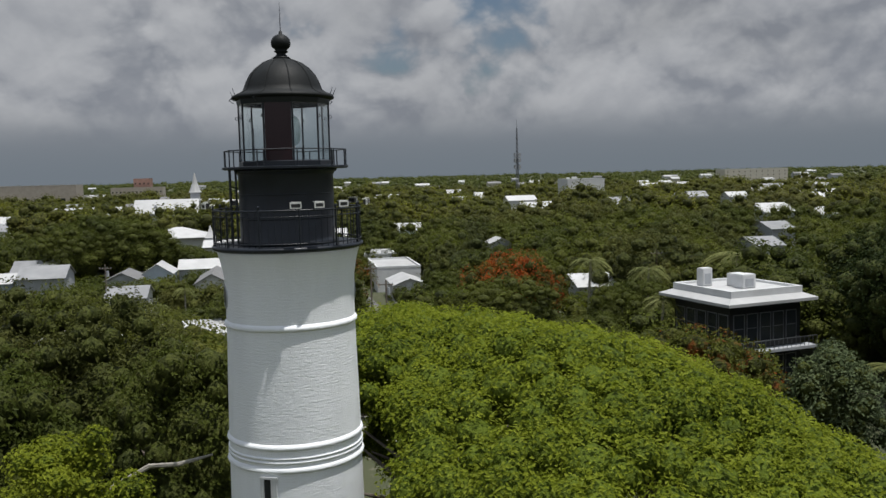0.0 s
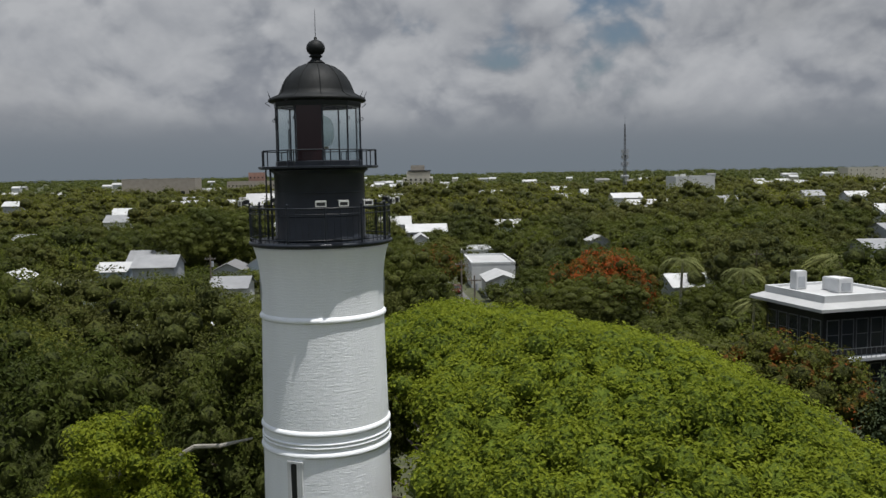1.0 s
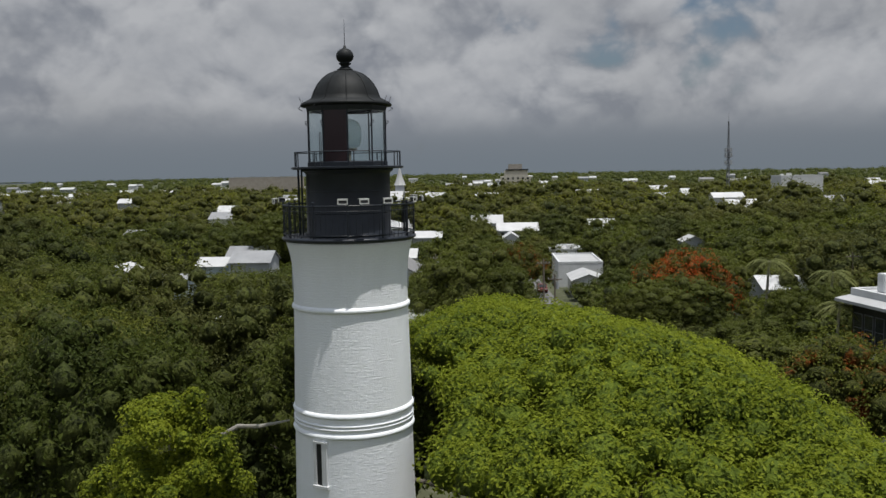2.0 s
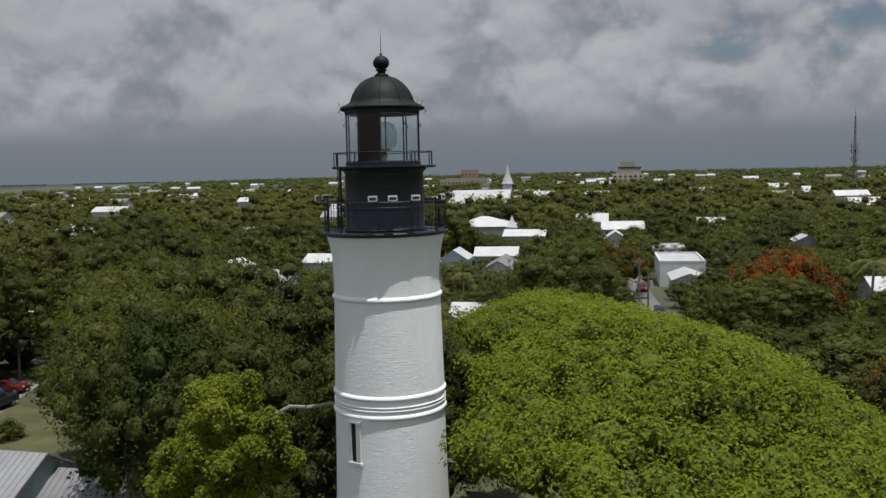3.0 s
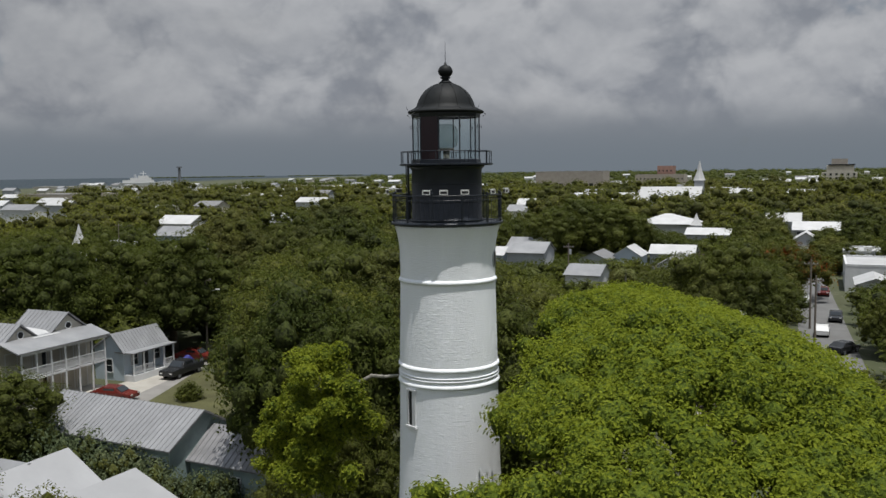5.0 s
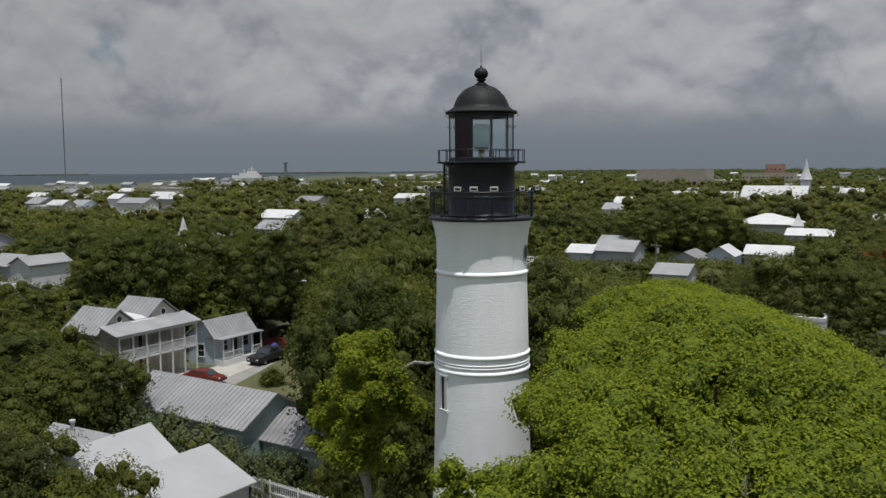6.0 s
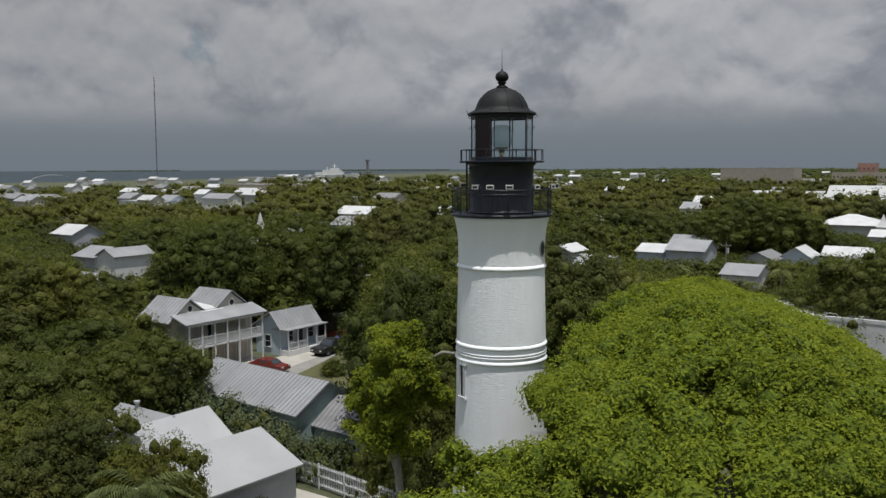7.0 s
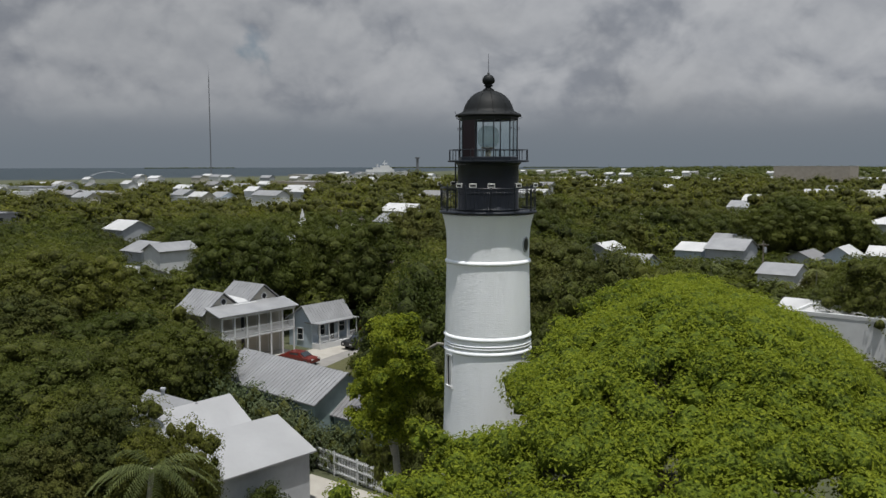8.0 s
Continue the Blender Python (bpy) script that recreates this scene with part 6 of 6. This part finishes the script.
def lattice_mast(x, y, h, w, label, arrays=False, guys=False):
    ob = thing("radio_mast", x, y, 0, label, "radio mast")
    legs = [(w * math.cos(t), w * math.sin(t)) for t in (0.3, 2.4, 4.5)]
    k = 1.0 if guys else 0.25
    for a, b in legs:
        part("leg", tubes([((a, b, 0), (a * k, b * k, h * 0.9), 0.24, 0.15)], 5), STEEL, ob)
    rows = []
    n = int(h / 3)
    for i in range(n):
        z0, z1 = h * 0.9 * i / n, h * 0.9 * (i + 1) / n
        f0, f1 = 1 + (k - 1) * i / n, 1 + (k - 1) * (i + 1) / n
        for q in range(3):
            p, r = legs[q], legs[(q + 1) % 3]
            rows.append(((p[0] * f0, p[1] * f0, z0), (r[0] * f1, r[1] * f1, z1), 0.10))
    part("bracing", tubes(rows, 4), STEEL, ob)
    part("tip", tubes([((0, 0, h * 0.88), (0, 0, h), 0.16, 0.05)], 5), STEEL, ob)
    if arrays:
        for z in (h * 0.42, h * 0.50, h * 0.56):
            for t in range(5):
                a = t * 1.257
                part("panel_antenna", boxes((2.0 * math.cos(a) - 0.35, 2.0 * math.cos(a) + 0.35, 2.0 * math.sin(a) - 0.35, 2.0 * math.sin(a) + 0.35, z, z + 2.6)), GREY_WALL, ob)
            part("platform", lathe([(0.3, z - 0.2), (2.0, z - 0.2), (2.0, z - 0.05), (0.3, z - 0.05)], 12, closed=True), STEEL, ob)
    return ob


lattice_mast(155, 545, 54.5, 1.3, "grey lattice telephone mast with antenna arrays", True)
lattice_mast(-927, 700, 149, 0.55, "very tall thin red-grey radio mast", False, True)


def ship():
    ob = thing("ship", -985, 1096, 0, "white ship moored at a pier", "ship", turn=44)
    bm = bmesh.new()
    sec = [(-42, 4.5), (-38, 6.5), (20, 6.5), (36, 3.5), (44, 0.2)]
    lo = [bm.verts.new((x, s * w * 0.8, -0.6)) for s in (-1, 1) for x, w in sec]
    hi = [bm.verts.new((x, s * w, 7.5 + (2 if x > 30 else 0))) for s in (-1, 1) for x, w in sec]
    k = len(sec)
    for i in range(k - 1):
        bm.faces.new((lo[i], lo[i + 1], hi[i + 1], hi[i]))
        bm.faces.new((lo[k + i + 1], lo[k + i], hi[k + i], hi[k + i + 1]))
        bm.faces.new((hi[i], hi[i + 1], hi[k + i + 1], hi[k + i]))
    bm.faces.new((lo[0], hi[0], hi[k], lo[k]))
    bmesh.ops.recalc_face_normals(bm, faces=bm.faces)
    part("hull", bm, WHITE, ob)
    part("superstructure", boxes((-30, 18, -5.5, 5.5, 7.5, 11.5), (-18, 14, -5, 5, 11.5, 15), (-6, 10, -4.4, 4.4, 15, 18.4)), WHITE, ob)
    part("mast", tubes([((2, 0, 18.4), (2, 0, 27), 0.7, 0.3), ((-2.5, 0, 22), (6.5, 0, 22), 0.4)], 8), WHITE, ob)
    part("funnel", tubes([((-10, 0, 15), (-10.8, 0, 20.5), 2.0, 1.7)], 10), GREY_WALL, ob)
    return ob


ship()
flat_block("pier", -1100, -560, 985, 1010, 3.4, CONCRETE, CONCRETE, "long low concrete pier", category="pier", storeys=1, parapet=0.3)
TWR = thing("slim_tower", -930, 1120, 0, "slim dark harbour tower", "tower")
part("shaft", tubes([((0, 0, 0), (0, 0, 30), 2.4, 2.0)], 8), STEEL, TWR)
part("cap", boxes((-3, 3, -3, 3, 30, 32)), STEEL, TWR)


def far_keys():
    for x, y, ln, h in ((-2600, 3300, 520, 6), (-2200, 3700, 360, 5), (-1500, 4300, 560, 6), (-3500, 2500, 400, 5)):
        rng = np.random.default_rng(int(ln))
        n = 70
        c = np.stack([np.linspace(-ln / 2, ln / 2, n), rng.uniform(-20, 20, n), np.full(n, h * 0.3)], 1)
        ob = new("islet", leaf_mass("islet", c, rng.uniform(0.6, 1.1, n) * h, 6, 3.0, 3, LEAF_DARK, core=0.8, inner=INNER_SHADE_FAR))
        ob.matrix_basis = pose(x, y, -0.5, 0, 0, math.degrees(math.atan2(-x, y)))
        tagged(ob, "low wooded islet on the horizon", "islet", kind="stuff")


far_keys()



def chapel():
    ob = thing("chapel", -121.0, 123.0, 0, "small white wooden chapel with a slender pointed spire", "chapel")
    SOLID.append((-127, -111, 110, 124))
    part("wall", gable_wall(-3.2, 9, -3.4, 3.4, 4.4, 6.6, "x"), WHITE, ob)
    part("roof", gable_roof(-3.2, 9, -3.4, 3.4, 4.4, 6.6, "x", 0.35, 0.15), METAL_ROOF, ob)
    tw = part("tower", boxes((-1.3, 1.3, -1.3, 1.3, 0, 7.4)), WHITE, ob)
    part("spire", lathe([(1.75, 7.4), (1.4, 7.9), (0.7, 9.6), (0.03, 12.0)], 8, smooth=False), WHITE_ROOF, tw)
    return ob


chapel()
# ---- trees of the town ----
# gardens on the tower's side of a house stay low: centre, half width, eave, share of the width kept open
GARDENS = [((a + b) / 2, (c + d) / 2, (b - a) / 2 - 1) for a, b, c, d in SOLID if 66 < math.hypot((a + b) / 2 - 15, (c + d) / 2 + 9) < 420 and 5 < b - a < 40 and 5 < d - c < 40]
GARDENS += [(34, 109, 5.0), (36, 54, 5.0), (18, 106, 4)]


def tallest(x, y, r):
    """How high a tree may grow at x, y: low before a house, rising with the distance from it."""
    best = 99.0
    for cx, cy, half in GARDENS:
        for ex, ey in ((5, -6), (15, -10), (25, -11)):
            far = math.hypot(cx - ex, cy - ey)
            ux, uy = (ex - cx) / far, (ey - cy) / far
            s = (x - cx) * ux + (y - cy) * uy
            if 0 < s < 60 and abs((x - cx) * uy - (y - cy) * ux) < half * 0.7 + r * 0.75:
                best = min(best, max(2.2, 2.4 + (18 / far) * s))
    return best


NEAR = []


def at(key, x, y, s, sz=None, label=""):
    NEAR.append((x, y, 4.6 * s))
    plant(key, x, y, s, sz=sz, label=label)


# dark wood behind the tower
at("oak_b", -12.1, 37.4, 1.22, 1.60)
at("oak_a", -17.8, 45.2, 1.33, 1.56)
at("oak_b", -22.9, 52.5, 1.39, 1.63)
at("oak_a", -28.1, 61.0, 1.22, 1.50)
at("oak_c", -17.7, 58.9, 1.39, 1.50)
at("oak_a", -25.8, 66.1, 1.45, 1.56)
at("oak_b", -34.0, 70.0, 1.51, 1.56)
at("oak_c", -7.2, 49.4, 1.28, 1.50)
at("oak_a", -11.3, 64.2, 1.39, 1.50)
at("oak_b", -0.2, 39.7, 1.16, 1.50)
at("oak_a", -2.8, 54.6, 1.28, 1.36)
at("oak_c", -45.0, 84.0, 1.39, 1.50)
at("oak_b", -56.5, 74.8, 1.51, 1.56)
at("oak_a", -65.1, 63.2, 1.45, 1.56)
at("oak_a", -71.7, 81.6, 1.51, 1.56)
at("oak_b", -82.8, 73.7, 1.35, 1.20)
at("oak_c", -60.9, 92.0, 1.51, 1.56)
at("oak_a", -81.8, 96.1, 1.30, 1.10)
at("oak_b", -94.6, 85.6, 1.30, 1.15)
at("oak_a", -73.4, 108.9, 1.39, 1.50)
# trees at the white cottages
at("oak_a", -15.6, 16.4, 0.60, 0.84)
at("oak_c", -20.0, 15.4, 0.80, 0.86)
at("oak_a", -25.0, 17.0, 0.85, 0.90)
at("oak_b", -31.5, 17.5, 1.05, 0.98)
at("oak_a", -36.0, 31.0, 1.00, 0.95)
at("oak_b", -39.5, 22.5, 1.15, 0.95)
at("oak_a", -46.4, 16.7, 1.20, 1.00)
at("oak_b", -46.5, 32.0, 1.15, 0.96)
at("oak_c", -53.0, 27.0, 1.20, 1.00)
at("oak_a", -23.5, 9.5, 0.90, 0.85)
at("oak_b", -30.0, 8.5, 1.00, 0.90)
at("oak_a", -63.5, 37.1, 1.39, 1.43)
at("oak_b", -71.3, 49.3, 1.15, 1.00)
at("oak_a", -59.7, 9.9, 1.20, 1.00)
at("oak_b", -76.6, 29.1, 1.25, 1.05)
at("oak_a", -85.1, 46.2, 1.20, 1.00)
at("oak_b", -96.9, 58.2, 1.20, 1.00)
at("oak_c", -90.8, 28.5, 1.10, 1.00)
at("palm_low", -13.9, 13.8, 1.10)
at("oak_c", -18.6, 10.8, 0.65, 0.72)
at("palm_b", -51.5, 36.0, 0.95)
at("palm_b", -88.1, 38.6, 1.1)
at("palm_a", -89.8, 36.0, 1.0)
at("shrub", -14.0, 22.2, 1.15, 1.45)
at("silver_shrub", -21.4, 31.2, 1.15, 1.6)
at("silver_shrub", -24.6, 31.8, 1.3, 1.8)
at("silver_shrub", -28.2, 32.0, 1.3, 2.0)
at("silver_shrub", -31.6, 32.0, 1.3, 2.1)
at("silver_shrub", -18.2, 33.2, 1.0, 1.3)
at("shrub", -14.2, 32.8, 1.2)
at("shrub", -11.0, 32.6, 1.3)
at("shrub", -39.2, 56.4, 0.9)
# right of the tower
at("flame_some", 35.0, 57.0, 1.0, 1.10)
at("oak_b", -7.1, 29.7, 0.70, 1.1)
at("wood_b", 27.6, 125.5, 0.9, 0.85)
at("silver", 41.5, 50.0, 1.05, 1.1)
at("flame", 33.5, 108.0, 1.05, 1.38)
at("oak_a", 30.5, 100.0, 1.25, 0.95)
at("oak_b", 5.7, 92.3, 1.32, 1.42)
at("oak_a", 43.0, 91.3, 1.00, 0.95)
at("oak_b", 33.6, 78.5, 0.90, 0.80)
at("palm_a", 41.0, 98.7, 1.25)
at("palm_a", 46.7, 94.0, 1.15)
at("palm_b", 52.1, 84.2, 1.2)
at("palm_a", 41.7, 78.8, 1.0)
at("palm_b", 47.4, 74.1, 1.2)
at("palm_b", 42.2, 30.9, 0.75)
at("palm_b", 44.1, 28.5, 0.8)
# shaded mass at the right, its darkness painted into the leaves
at("oak_shaded", 65.3, 66.0, 1.65, 1.89)
at("oak_shaded", 63.3, 50.3, 1.65, 1.83)
at("oak_shaded", 59.7, 42.3, 1.59, 1.77)
at("oak_shaded", 71.7, 81.1, 1.54, 1.65)
at("oak_shaded", 72.4, 58.2, 1.76, 1.95)
at("oak_shaded", 58.0, 30.2, 1.43, 1.59)
at("flame_some", 12.4, 143.6, 0.95, 1.1)
at("oak_b", 7.9, 109.8, 1.25, 1.00)
at("oak_a", 0.8, 102.0, 1.10, 0.95)
at("oak_a", 7.9, 124.7, 1.05, 0.90)
at("oak_b", -31.6, 189.1, 2.0, 1.62)
at("oak_a", -36.8, 182.6, 1.5, 1.35)
at("oak_b", -25.2, 194.3, 1.4, 1.3)
# along the street
for i in range(16):
    at(("wood_a", "wood_b", "wood_c")[i % 3], 18.6 - 0.05 * (9 * i + 26) - 6.2, 112 + 9 * i, 0.8 + 0.1 * (i % 4), 0.6 + 0.06 * (i % 4) + 0.03 * i)
for i in range(6):
    at(("wood_b", "wood_c", "wood_a")[i % 3], 18.6 - 0.05 * (9 * i + 96) + 6.4, 182 + 9 * i, 0.9, 0.8)
at("palm_b", -9.0, 99.1, 0.8)
at("palm_b", -13.4, 116.4, 0.8)
at("palm_a", -9.7, 119.0, 0.8)
at("palm_b", -29.2, 113.2, 0.9)

RAND = random.Random(2024)


def clear(x, y, pad):
    if any(a - pad < x < b + pad and c - pad < y < d + pad for a, b, c, d in SOLID):
        return False
    return True


def fill():
    """Town trees between the houses: single ones near, one canopy further off."""
    grid = {}

    def crowded(x, y, r):
        k = (int(x // 14), int(y // 14))
        for i in range(-1, 2):
            for j in range(-1, 2):
                for px, py, pr in grid.get((k[0] + i, k[1] + j), ()):
                    if (px - x) ** 2 + (py - y) ** 2 < (0.62 * (pr + r)) ** 2:
                        return True
        return False

    def note(x, y, r):
        grid.setdefault((int(x // 14), int(y // 14)), []).append((x, y, r))

    for x, y, r in NEAR:
        note(x, y, r)
    singles, middle, far = 0, [], []
    for i in range(60000):
        b = RAND.uniform(-46, 72)
        r = 70 + (720 - 70) * RAND.random() ** 0.8
        x, y = 14 - math.sin(radians(b)) * r, math.cos(radians(b)) * r - 9
        if r < 76 and -30 < b < 10:
            continue
        s = RAND.choice((0.65, 0.9, 1.15, 1.4, 1.7, 2.0)) * RAND.uniform(0.9, 1.1)
        if not clear(x, y, 2.4 * s if r < 300 else 3.5) or crowded(x, y, 4.4 * s):
            continue
        sz = (0.55 + 0.38 * s) * RAND.uniform(0.85, 1.15) * (1.05 + 0.5 * noise.noise(Vector((x * 0.022, y * 0.022, 4.0))))
        if b > 46 and r > 130:
            if RAND.random() < 0.5:
                continue
            sz *= 0.72
        cap = tallest(x, y, 4.5 * s)
        if 9.0 * sz > cap:
            k = cap / (9.0 * sz)
            if k < 0.3:
                continue
            sz *= k
            s *= max(0.6, k ** 0.5)
        note(x, y, 4.4 * s)
        if r < 140 and singles < 120:
            key = RAND.choice(("wood_a", "wood_a", "wood_b", "wood_b", "wood_c", "wood_c", "palm_b")) if RAND.random() < 0.95 else "palm_a"
            plant(key, x, y, s, sz=sz, group="town trees")
            singles += 1
        elif r < 260:
            middle.append((x, y, 5.0 * s, 8.6 * sz))
        else:
            far.append((x, y, 5.6 * s, 8.6 * sz))
    canopy("town_canopy", middle, 24, 46, 0.50, "leafy green tree canopy between the town houses", 301)
    canopy("distant_canopy", far[:1900], 12, 16, 0.95, "green tree canopy over the further town", 305)


fill()


def far_woods():
    """The canopy toward the horizon as one mass of lumps."""
    rng = np.random.default_rng(90)
    cs, rs = [], []
    while len(cs) < 5200:
        b = rng.uniform(-48, 72)
        r = 700 * (3900 / 700) ** rng.random()
        if r > min(shore(b) - 60, 820 + 110 * max(0.0, 42 - b) + 4000 * max(0.0, 28 - b)):
            continue
        x, y = -math.sin(radians(b)) * r, math.cos(radians(b)) * r
        if not clear(x, y, 7) and r < 1200:
            continue
        q = rng.uniform(0.7, 1.2) * (4.0 + r * 0.0028)
        cs.append((x, y, 2.2 + rng.uniform(-1.2, 1.4)))
        rs.append(q)
    c, q = np.array(cs), np.array(rs)
    me = leaf_mass("distant_woods", c, q, 26, 2.2, 91, LEAF_DARK, core=0.62, flat=0.62, inner=INNER_SHADE_FAR)
    ob = new("distant_woods", me)
    return tagged(ob, "dark green tree canopy reaching to the horizon", "woods", kind="stuff")


far_woods()
for ob, used in TREE_LABELS.values():
    if not used:
        for o in (*ob.children_recursive, ob):
            bpy.data.objects.remove(o)
